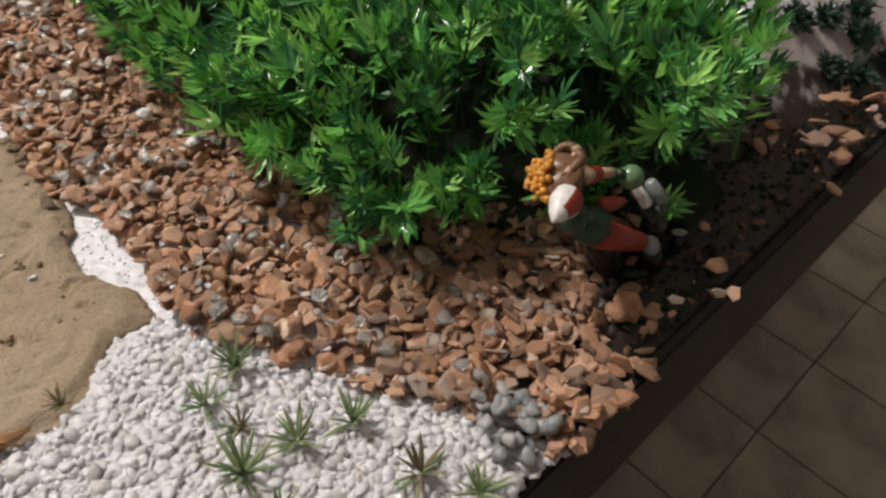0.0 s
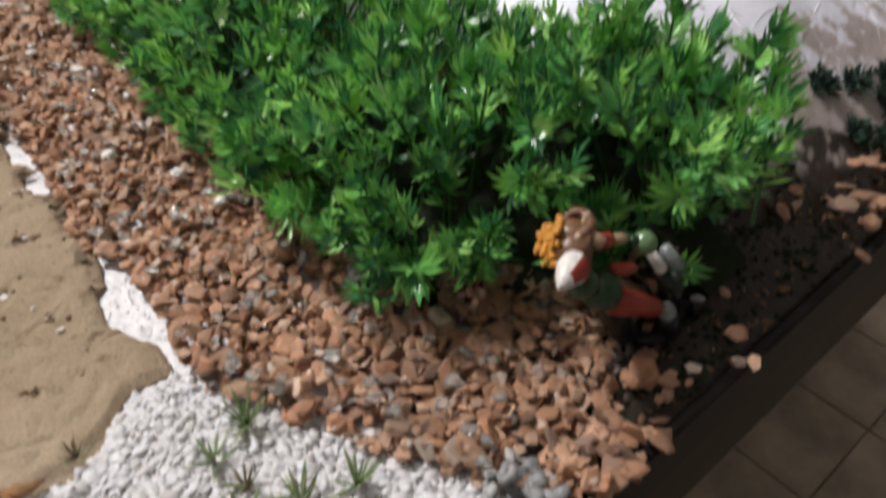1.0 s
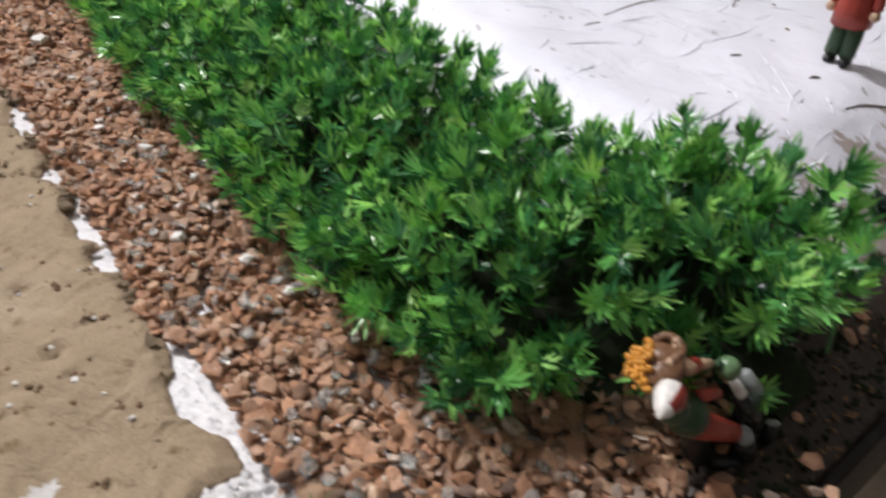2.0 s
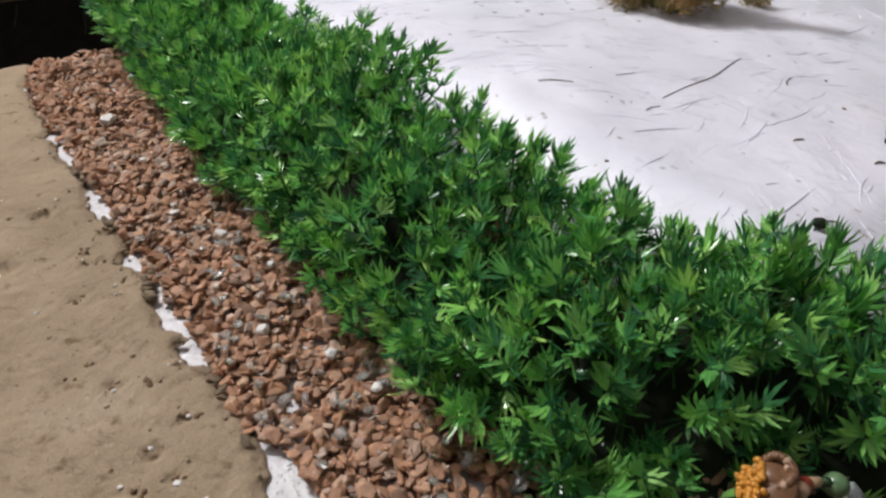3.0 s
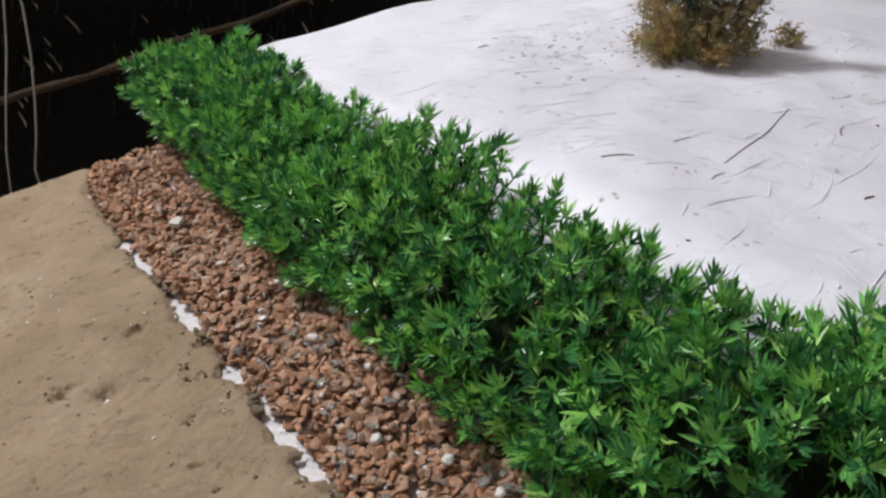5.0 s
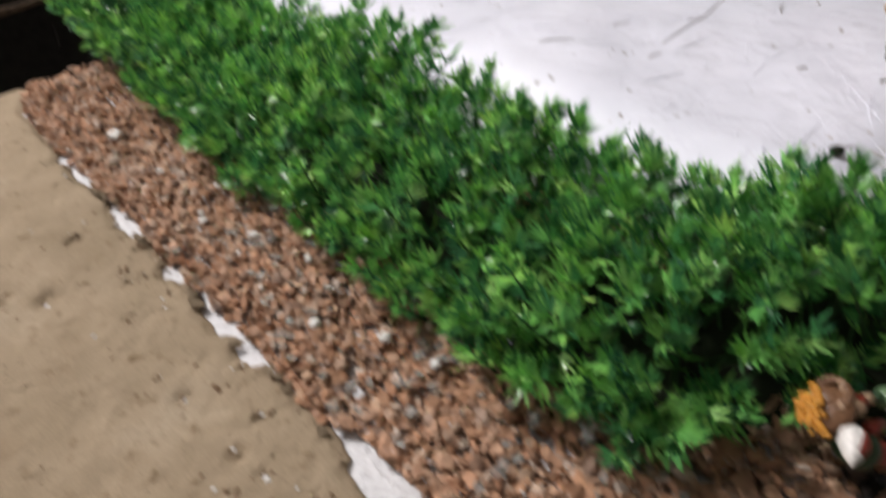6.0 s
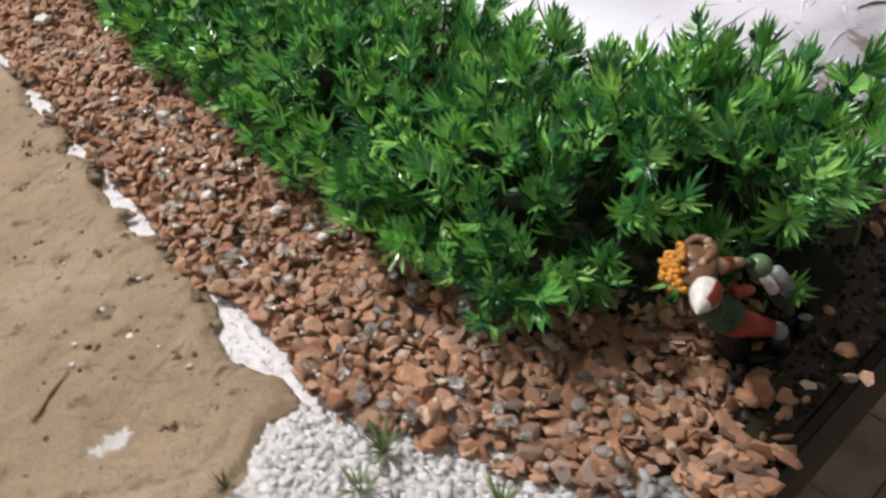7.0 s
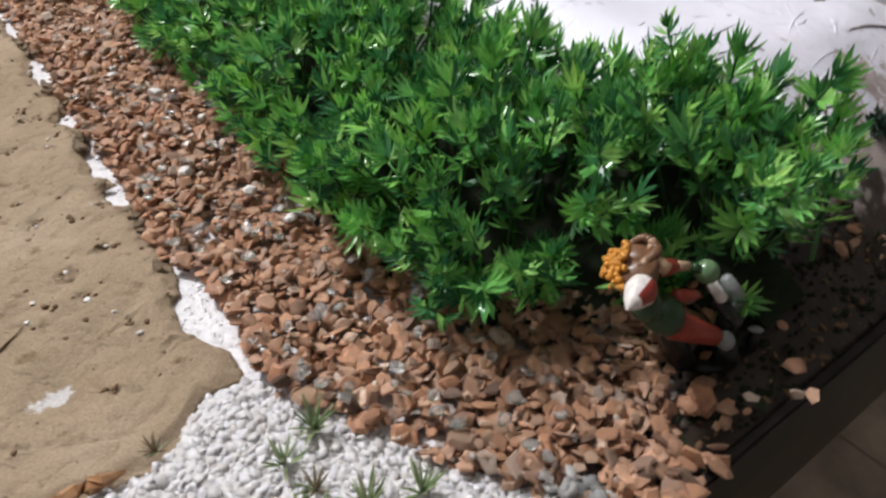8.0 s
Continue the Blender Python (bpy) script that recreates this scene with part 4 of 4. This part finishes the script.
def figurine():
    h = Heap()
    mats = [F_WHITE, F_RED, F_GREEN, F_BROWN, F_TAN, F_ORANGE, F_GREY, F_DARK, figure_material("figure_jug", (0.13, 0.22, 0.11), 0.2)]
    # body and legs; the added base and near-black lower parts stand in for shade
    ball(h, W(-0.093, 0.196, 0.0015), 0.010, 7, (0.75, 1.2, 0.25), (0, 0, radians(BOARD_TURN)))
    ball(h, W(-0.0995, 0.164, 0.038), 0.0072, 2, (1.0, 1.15, 1.0))
    ball(h, W(-0.1005, 0.154, 0.047), 0.0055, 2)
    ball(h, W(-0.102, 0.169, 0.030), 0.0052, 7, (1.0, 1.1, 1.1))
    limb(h, W(-0.0985, 0.166, 0.033), W(-0.0905, 0.189, 0.0185), 0.0052, 0.0036, 1)
    limb(h, W(-0.104, 0.170, 0.031), W(-0.099, 0.191, 0.017), 0.005, 0.0036, 3)
    ball(h, W(-0.0895, 0.1935, 0.0145), 0.0036, 6, (1.0, 1.2, 0.9))
    limb(h, W(-0.0895, 0.1935, 0.013), W(-0.087, 0.197, 0.002), 0.0042, 0.004, 7)
    limb(h, W(-0.098, 0.193, 0.014), W(-0.095, 0.198, 0.002), 0.0042, 0.004, 7)
    limb(h, W(-0.102, 0.172, 0.026), W(-0.097, 0.183, 0.002), 0.004, 0.005, 7)
    # head with a white pointed cap, one gore of it red
    ball(h, W(-0.1005, 0.1505, 0.0545), 0.0042, 3)
    tip, back = W(-0.0955, 0.1355, 0.0600), W(-0.1005, 0.1505, 0.0590)
    d = (tip - back).normalized()
    pts = [back + d * t for t in (0.0, 0.0018, 0.0055, 0.0105, 0.0152)]
    verts, faces = tube(pts, [0.0032, 0.0047, 0.0050, 0.0031, 0.0003], 14)
    k = len(h.f)
    h.add(verts, faces, None, 0)
    for q in range(k, len(h.f)):
        c = sum((h.v[a] for a in h.f[q]), Vector()) / len(h.f[q]) - back
        side = c - d * c.dot(d)
        if c.dot(d) < 0.0098 and side.length > 0.001 and side.normalized().dot((E1 + Vector((0, 0, 0.55))).normalized()) > 0.62:
            h.i[q] = 1
    # basket on the back, heaped with orange fruit on its open side
    c = W(-0.1115, 0.1575, 0.0555)
    ax = (-E2 * 0.35 + Vector((0, 0, 0.85)) - E1 * 0.2).normalized()
    x = ax.orthogonal().normalized()
    y = ax.cross(x)
    verts, faces = tube([c - ax * 0.012, c - ax * 0.006, c - ax * 0.001, c + ax * 0.001], [0.005, 0.0072, 0.0085, 0.0078], 16)
    h.add(verts, faces, None, 3)
    rng = random.Random(3)
    heap_side = Vector((-1.0, 0.1, 0.0)).normalized()
    for q in range(230):
        w, r = rng.uniform(0, 6.28), 0.0105 * math.sqrt(rng.random())
        dd = x * math.cos(w) + y * math.sin(w)
        if dd.dot(heap_side) * r < 0.0012:
            continue
        ball(h, c + dd * r + ax * (0.003 * (1 - (r / 0.0098) ** 2) + rng.uniform(-0.0012, 0.0012)), rng.uniform(0.0010, 0.0016), 5, cuts=1)
    # brown cloth roll over the other side of the basket
    for q in range(26):
        w = 6.283 * q / 26
        ball(h, c + E2 * 0.0058 - E1 * 0.0012 + (x * math.cos(w) + y * math.sin(w)) * 0.0055 + ax * (0.0022 + 0.0008 * math.sin(3 * w)), 0.0019, 3 if q % 9 else 4, (1.15, 0.95, 0.9), (0.3, 0.2, w), 1)
    ball(h, c + E2 * 0.0058 - E1 * 0.0012 + ax * 0.0008, 0.0055, 3, (1, 1, 0.45))
    # straps, arms, jug
    limb(h, W(-0.1115, 0.1645, 0.0605), W(-0.1085, 0.1665, 0.0525), 0.0011, 0.0012, 4, 6)
    limb(h, W(-0.109, 0.163, 0.0575), W(-0.103, 0.1655, 0.0545), 0.0022, 0.0026, 4)
    limb(h, W(-0.1065, 0.166, 0.053), W(-0.106, 0.1735, 0.0505), 0.0032, 0.0026, 1)
    limb(h, W(-0.106, 0.173, 0.0505), W(-0.1045, 0.1805, 0.0478), 0.0021, 0.0016, 4)
    ball(h, W(-0.1012, 0.187, 0.0440), 0.0045, 8, cuts=3)
    limb(h, W(-0.104, 0.1815, 0.047), W(-0.1025, 0.1845, 0.0455), 0.0016, 0.002, 2)
    limb(h, W(-0.1, 0.168, 0.044), W(-0.098, 0.1795, 0.0395), 0.0026, 0.0018, 1)
    # grey boots and the dark tool beside the feet
    limb(h, W(-0.1015, 0.1925, 0.0365), W(-0.0950, 0.1935, 0.0305), 0.0018, 0.0023, 0)
    limb(h, W(-0.1000, 0.1985, 0.0365), W(-0.0935, 0.2010, 0.0285), 0.0024, 0.0031, 6)
    limb(h, W(-0.0975, 0.1925, 0.0300), W(-0.0920, 0.1950, 0.0240), 0.0020, 0.0024, 7)
    limb(h, W(-0.096, 0.1995, 0.024), W(-0.095, 0.200, 0.002), 0.0026, 0.003, 7)
    limb(h, W(-0.0965, 0.194, 0.0295), W(-0.089, 0.1975, 0.021), 0.0021, 0.003, 7)
    ball(h, W(-0.0945, 0.204, 0.0225), 0.0036, 6, (0.75, 0.75, 1.25), (0.4, 0.3, 0))
    limb(h, W(-0.094, 0.204, 0.018), W(-0.093, 0.205, 0.002), 0.003, 0.003, 7)
    ball(h, W(-0.0865, 0.2085, 0.0135), 0.0022, 6, (1.7, 0.7, 0.6), (0, 0.3, 0.4))
    limb(h, W(-0.0865, 0.2085, 0.0125), W(-0.086, 0.209, 0.002), 0.0022, 0.0026, 7)
    o = h.make("figurine", mats, smooth=True)
    tagged(o, "painted figurine with pointed white and red cap tilting beside the hedge", "figurine")


figurine()


def red_figure():
    h = Heap()
    mats = [F_RED, F_GREEN, F_DARK, F_TAN]
    u, v = -0.2014, 0.439
    z = ground_z(u, v)
    for d in (-0.0045, 0.0045):
        ball(h, W(u + d + 0.001, v - 0.002, z + 0.0025), 0.0042, 2, (0.8, 1.3, 0.7), (0, 0, radians(BOARD_TURN)))
        limb(h, W(u + d, v, z + 0.003), W(u + d * 0.7, v + 0.001, z + 0.026), 0.0042, 0.005, 1)
    verts, faces = tube([W(u, v, z + 0.022), W(u, v, z + 0.03), W(u, v + 0.001, z + 0.045), W(u, v + 0.001, z + 0.055)], [0.0105, 0.011, 0.0085, 0.0075], 14)
    h.add(verts, faces, None, 0)
    for d in (-1, 1):
        limb(h, W(u + d * 0.009, v, z + 0.053), W(u + d * 0.012, v - 0.003, z + 0.032), 0.0034, 0.0028, 0)
        ball(h, W(u + d * 0.012, v - 0.0035, z + 0.03), 0.003, 3)
    ball(h, W(u, v, z + 0.063), 0.0065, 3)
    ball(h, W(u, v, z + 0.067), 0.0068, 0, (1, 1, 0.75))
    foot = W(u, v, z)
    h.v = [foot + (p - foot) * 1.05 for p in h.v]
    o = h.make("figurine", mats, smooth=True)
    tagged(o, "painted figurine in red coat and green trousers standing on snow", "figurine")


red_figure()


# ---- brown sliver at the end of the sand path ----
def sliver():
    rng = random.Random(17)
    pts = [W(-0.1795 + 0.002 * t + 0.0006 * rng.uniform(-1, 1), -0.030 + 0.026 * t, 0.0030 + 0.0012 * math.sin(3 * t)) for t in [i / 7 for i in range(8)]]
    v, f = tube(pts, [0.0012, 0.0026, 0.0030, 0.0028, 0.0032, 0.0026, 0.0018, 0.0007], 7)
    v = [p + Vector((rng.uniform(-1, 1), rng.uniform(-1, 1), rng.uniform(-1, 1))) * 0.0004 for p in v]
    tagged(mesh_object("wood_sliver", v, f, plain("brown_sliver", (0.36, 0.19, 0.09), 0.55, 0.4, 0.4, 150.0)), "broken brown wood sliver between the sand and white pebbles", "wood sliver")


sliver()


# ---- dried moss bush, sprigs and twigs on the snow ----
def bush(u, v, width, tall, count, seed, moss, label):
    rng = random.Random(seed)
    z = ground_z(u, v)
    base = W(u, v, z)
    t = thing("moss_bush", base)
    tagged(t, label, "bush")
    br, lf = Heap(), Heap()
    for _ in range(count):
        a, r = rng.random() * 6.283, math.sqrt(rng.random())
        reach = 0.85 + 0.38 * noise.noise(Vector((math.cos(a) * 1.8, math.sin(a) * 1.8, seed)))
        roof = tall * math.sqrt(max(0.05, 1 - 0.8 * r * r)) * (0.85 + 0.4 * noise.noise(Vector((math.cos(a) * r * 3, math.sin(a) * r * 3, seed + 9))))
        tip = Vector((math.cos(a) * r * reach * width, math.sin(a) * r * reach * width * 0.85, roof * rng.uniform(0.02, 1.0) if r > 0.6 else roof * rng.uniform(0.6, 1.0)))
        root = Vector((tip.x * 0.5, tip.y * 0.5, -0.002))
        mid = root.lerp(tip, 0.6) + Vector((rng.uniform(-1, 1), rng.uniform(-1, 1), 0.5)) * 0.008
        pv, pf = tube([root, mid, tip], [0.0007, 0.0005, 0.0002], 3)
        br.add(pv, pf)
        for _ in range(38):
            d = Vector((rng.gauss(0, 1), rng.gauss(0, 1), rng.gauss(0, 0.8))) * min(0.0042, tall * 0.3)
            q = tip + d
            q.z = max(q.z, 0.0)
            L = rng.uniform(0.003, 0.0085)
            lv, lff = leaf(L, L * rng.uniform(0.12, 0.28), rng.uniform(-0.4, 0.4))
            lf.add(lv, lff, Matrix.Translation(q) @ Euler((rng.uniform(0, 6.28), rng.uniform(-1.2, 0.5), rng.uniform(0, 6.28))).to_matrix().to_4x4(), int(q.z > max(0.044, tall * 0.38) and math.hypot(q.x, q.y) < width * 0.6))
    if tall > 0.1:
        # a small dark fir rises from the moss, and dry twigs curl out of its side
        for _ in range(90):
            z = rng.uniform(0.05, 0.19)
            a, r = rng.random() * 6.283, (0.2 - z) * 0.24 * rng.uniform(0.5, 1.0)
            tip = Vector((math.cos(a) * r, math.sin(a) * r, z))
            for _ in range(30):
                q = tip * rng.uniform(0.92, 1.0) + Vector((rng.gauss(0, 1), rng.gauss(0, 1), rng.gauss(0, 1))) * 0.004
                lv, lff = leaf(rng.uniform(0.004, 0.008), 0.001, 0.1)
                lf.add(lv, lff, Matrix.Translation(q) @ Euler((rng.uniform(0, 6.28), rng.uniform(-1.0, 0.5), rng.uniform(0, 6.28))).to_matrix().to_4x4(), 1)
        br.add(*tube([(0, 0, 0), (0, 0, 0.1), (0, 0, 0.19)], [0.003, 0.002, 0.0006], 6))
        for x, y, z in ((0.78, 0.05, 0.050), (0.62, 0.40, 0.062), (-0.55, -0.35, 0.052)):
            pts = [Vector((x * width * (0.5 + 0.75 * k / 6), y * width * (0.5 + 0.75 * k / 6) + 0.003 * math.sin(k * 1.4), z * (0.55 + 0.45 * k / 6) + 0.004 * math.sin(k * 1.9))) for k in range(7)]
            br.add(*tube(pts, [0.0012, 0.0011, 0.0010, 0.0009, 0.0008, 0.0007, 0.0003], 4))
    br.make("branchwork", moss, t)["kind"] = "stuff"
    lo = lf.make("crown", [moss, FIR], t)
    lo["kind"] = "stuff"


def brush_ridges():
    """Curved ridges and furrow lips that the brush left in the white paint, with loose flecks."""
    rng = random.Random(91)
    h = Heap()
    for _ in range(520):
        u, v = rng.uniform(-0.8, -0.12), rng.uniform(0.25, 0.78)
        if hedge_gap(u, v) > -0.01:
            continue
        w = 1.6 + 1.5 * nz(u, v, 4.0, 61) + rng.gauss(0, 0.25)
        turn, L, r = rng.uniform(-0.9, 0.9), rng.choice((0.012, 0.02, 0.035, 0.055, 0.08)) * rng.uniform(0.7, 1.2), rng.uniform(0.0003, 0.0009)
        pts, n = [], 8
        for i in range(n):
            pts.append(W(u, v, ground_z(u, v) - 0.15 * r))
            u += math.cos(w) * L / n
            v += math.sin(w) * L / n
            w += turn / n
        pv, pf = tube(pts, [r * (0.15 + math.sin(math.pi * i / (n - 1)) * rng.uniform(0.7, 1.0)) for i in range(n)], 5)
        h.add(pv, pf, None, 0)
    bv, bf = tube([(-0.5, 0, 0), (-0.3, 0, 0.05), (0.3, 0, 0.05), (0.5, 0, 0)], [0.1, 0.3, 0.25, 0.1], 5)
    for _ in range(100):
        u, v = rng.uniform(-0.6, -0.1), rng.uniform(0.26, 0.7)
        if nz(u, v, 9, 51) < -0.05 + 0.5 * (u < -0.4):
            continue
        s_ = rng.uniform(0.001, 0.0034)
        h.add(bv, bf, Matrix.Translation(W(u, v, ground_z(u, v))) @ Euler((0, 0, rng.uniform(0, 6.28))).to_matrix().to_4x4() @ Matrix.Scale(s_, 4), rng.choice((1, 1, 2, 0)))
    # a scatter of short dark flecks where the brush dragged beside the moss bush
    for _ in range(110):
        u, v = rng.gauss(-0.575, 0.045), rng.gauss(0.50, 0.05)
        s_ = rng.uniform(0.002, 0.006)
        h.add(bv, bf, Matrix.Translation(W(u, v, ground_z(u, v))) @ Euler((0, 0, rng.gauss(0.3, 0.4))).to_matrix().to_4x4() @ Matrix.Diagonal((s_, s_ * 0.35, s_ * 0.3, 1)), 1)
    o = h.make("brush_ridges", [SNOW, TWIG, CRUMB], smooth=True)
    tagged(o, "raised white brush strokes and dirt flecks on the snow", "paint strokes", kind="stuff")


brush_ridges()
bush(-0.478, 0.560, 0.064, 0.115, 300, 7, MOSS, "brownish-green dried moss bush with a dark fir top on the snow")
bush(-0.435, 0.652, 0.014, 0.02, 12, 8, MOSS, "tiny brown moss sprig beside the larger bush")


for k, (u, v, w) in enumerate([(-0.102, 0.386, 0.009), (-0.089, 0.366, 0.008), (-0.116, 0.372, 0.006), (-0.122, 0.350, 0.006), (-0.110, 0.404, 0.009), (-0.098, 0.348, 0.006), (-0.086, 0.396, 0.007)]):
    bush(u, v, w, 0.005, 9, 40 + k, FIR, "low dark green moss tuft at the worn rim of the board")


def twig(a, b, r, bow, seed):
    rng = random.Random(seed)
    pts = []
    d = (Vector(b) - Vector(a))
    side = Vector((-d.y, d.x)) * bow
    for i in range(8):
        t = i / 7
        u, v = a[0] + d.x * t + side.x * 4 * t * (1 - t), a[1] + d.y * t + side.y * 4 * t * (1 - t)
        pts.append(W(u, v, ground_z(u, v) + r * 0.6 + 0.0004 * rng.random()))
    v, f = tube(pts, [r * (0.5 + 0.5 * math.sin(math.pi * (0.1 + 0.8 * i / 7))) for i in range(8)], 5)
    tagged(mesh_object("twig", v, f, TWIG, None, "", True), "thin dark twig-shaped line on the white snow", "twig", "twigs on the snow")


# besides real twigs, some entries draw the shade lines of brush strokes
for k, (a, b, r, w) in enumerate([((-0.3242, 0.3677), (-0.3458, 0.4926), 0.00045, -0.02), ((-0.383, 0.3086), (-0.369, 0.328), 0.0004, 0.1), ((-0.369, 0.372), (-0.366, 0.390), 0.0003, 0.05),
                                  ((-0.3161, 0.3407), (-0.3161, 0.3549), 0.0004, 0.1), ((-0.2926, 0.469), (-0.299, 0.486), 0.0005, 0.1), ((-0.180, 0.3116), (-0.1745, 0.320), 0.0004, 0.1),
                                  ((-0.652, 0.43), (-0.647, 0.44), 0.0006, 0.1), ((-0.197, 0.401), (-0.194, 0.407), 0.0008, 0.2), ((-0.2387, 0.384), (-0.236, 0.391), 0.0006, 0.1), ((-0.1687, 0.390), (-0.1586, 0.4296), 0.0006, 0.06)]):
    twig(a, b, r, w, 300 + k)


def sand_twig():
    a, b = Vector((-0.256, -0.037)), Vector((-0.273, -0.018))
    pts = [W(a.x + (b.x - a.x) * t, a.y + (b.y - a.y) * t + 0.0006 * math.sin(9 * t), 0.0016) for t in (0, 0.2, 0.4, 0.6, 0.8, 1.0)]
    v, f = tube(pts, [0.0004, 0.0006, 0.0005, 0.0006, 0.0004, 0.0002], 6)
    tagged(mesh_object("twig", v, f, CRUMB, None, "", True), "short brown twig pressed into the sandy plaster", "twig")


sand_twig()
for k, (u, v, size) in enumerate([(-0.274, 0.008, 0.0045), (-0.241, 0.020, 0.0038), (-0.2866, -0.0115, 0.003), (-0.275, -0.016, 0.003)]):
    plaster_lump(u, v, size, 540 + k, 0.001, "small white plaster chip stuck on the sandy path", "plaster chips on the sand")


# ---- dark cane screen beyond the far rim, with cables ----
def screen():
    s = thing("cane_screen", W(-1.64, 0.3, FLOOR_Z))
    tagged(s, "dark brown cane screen with a bark rail beyond the table", "screen")
    keep = s.matrix_world.inverted()

    def fix(o):
        o.parent = s
        o.matrix_parent_inverse = keep

    fix(board_box("backing", -1.66, -1.645, -0.6, 2.0, FLOOR_Z, 0.12, SCREEN))
    rng = random.Random(77)
    pts = [W(-1.615 + 0.004 * math.sin(v * 9), v, -0.109 + 0.085 * v + 0.005 * math.sin(v * 19)) for v in steps(-0.5, 1.9, 0.06)]
    v, f = tube(pts, [0.0065 + 0.0025 * rng.random() for _ in pts], 9)
    fix(mesh_object("rail", v, f, BARK, None, "brown bark-covered rail", True))
    for _ in range(150):
        a = rng.uniform(-0.3, 1.6)
        z0 = rng.uniform(-0.2, 0.07)
        L = rng.uniform(0.02, 0.05)
        b = a + 0.02 * rng.random()
        v, f = tube([W(-1.643, b, z0 + L), W(-1.634, (a + b) / 2, z0 + L * 0.5), W(-1.643, a, z0)], [0.0012, 0.0022, 0.001], 5)
        fix(mesh_object("cane", v, f, CANE, None, "", True))
    for _ in range(34):
        a, z0, L = rng.uniform(0.0, 1.0), rng.uniform(-0.17, 0.07), rng.uniform(0.015, 0.04)
        b = a + rng.uniform(-0.002, 0.012)
        v, f = tube([W(-1.643, b - 0.008, z0 + L), W(-1.630, (a + b) / 2, z0 + L * 0.5), W(-1.642, a + 0.006, z0)], [0.001, 0.0022, 0.001], 5)
        fix(mesh_object("straw", v, f, STRAW, None, "pale broken straw end", True))


screen()


def cable(points, r):
    v, f = tube(points, r, 7)
    tagged(mesh_object("cable", v, f, CABLE, None, "", True), "pale thin cable hanging down beside the table", "cable")


cable([W(-1.0, v, z) for v, z in ((0.088, 3.09), (0.085, 0.8), (0.081, 0.3), (0.077, 0.15), (0.067, 0.10), (0.053, 0.05), (0.040, 0.01), (0.024, -0.03), (0.018, -0.09), (0.018, -0.3), (0.02, FLOOR_Z + 0.004))], 0.0013)
cable([W(-1.02, v, z) for v, z in ((0.12, 3.09), (0.11, 0.8), (0.098, 0.30), (0.075, 0.19), (0.0473, 0.1044), (0.026, 0.05), (0.005, -0.0063), (-0.010, -0.06), (-0.020, -0.2), (-0.022, -0.5), (-0.02, FLOOR_Z + 0.004))], 0.0011)
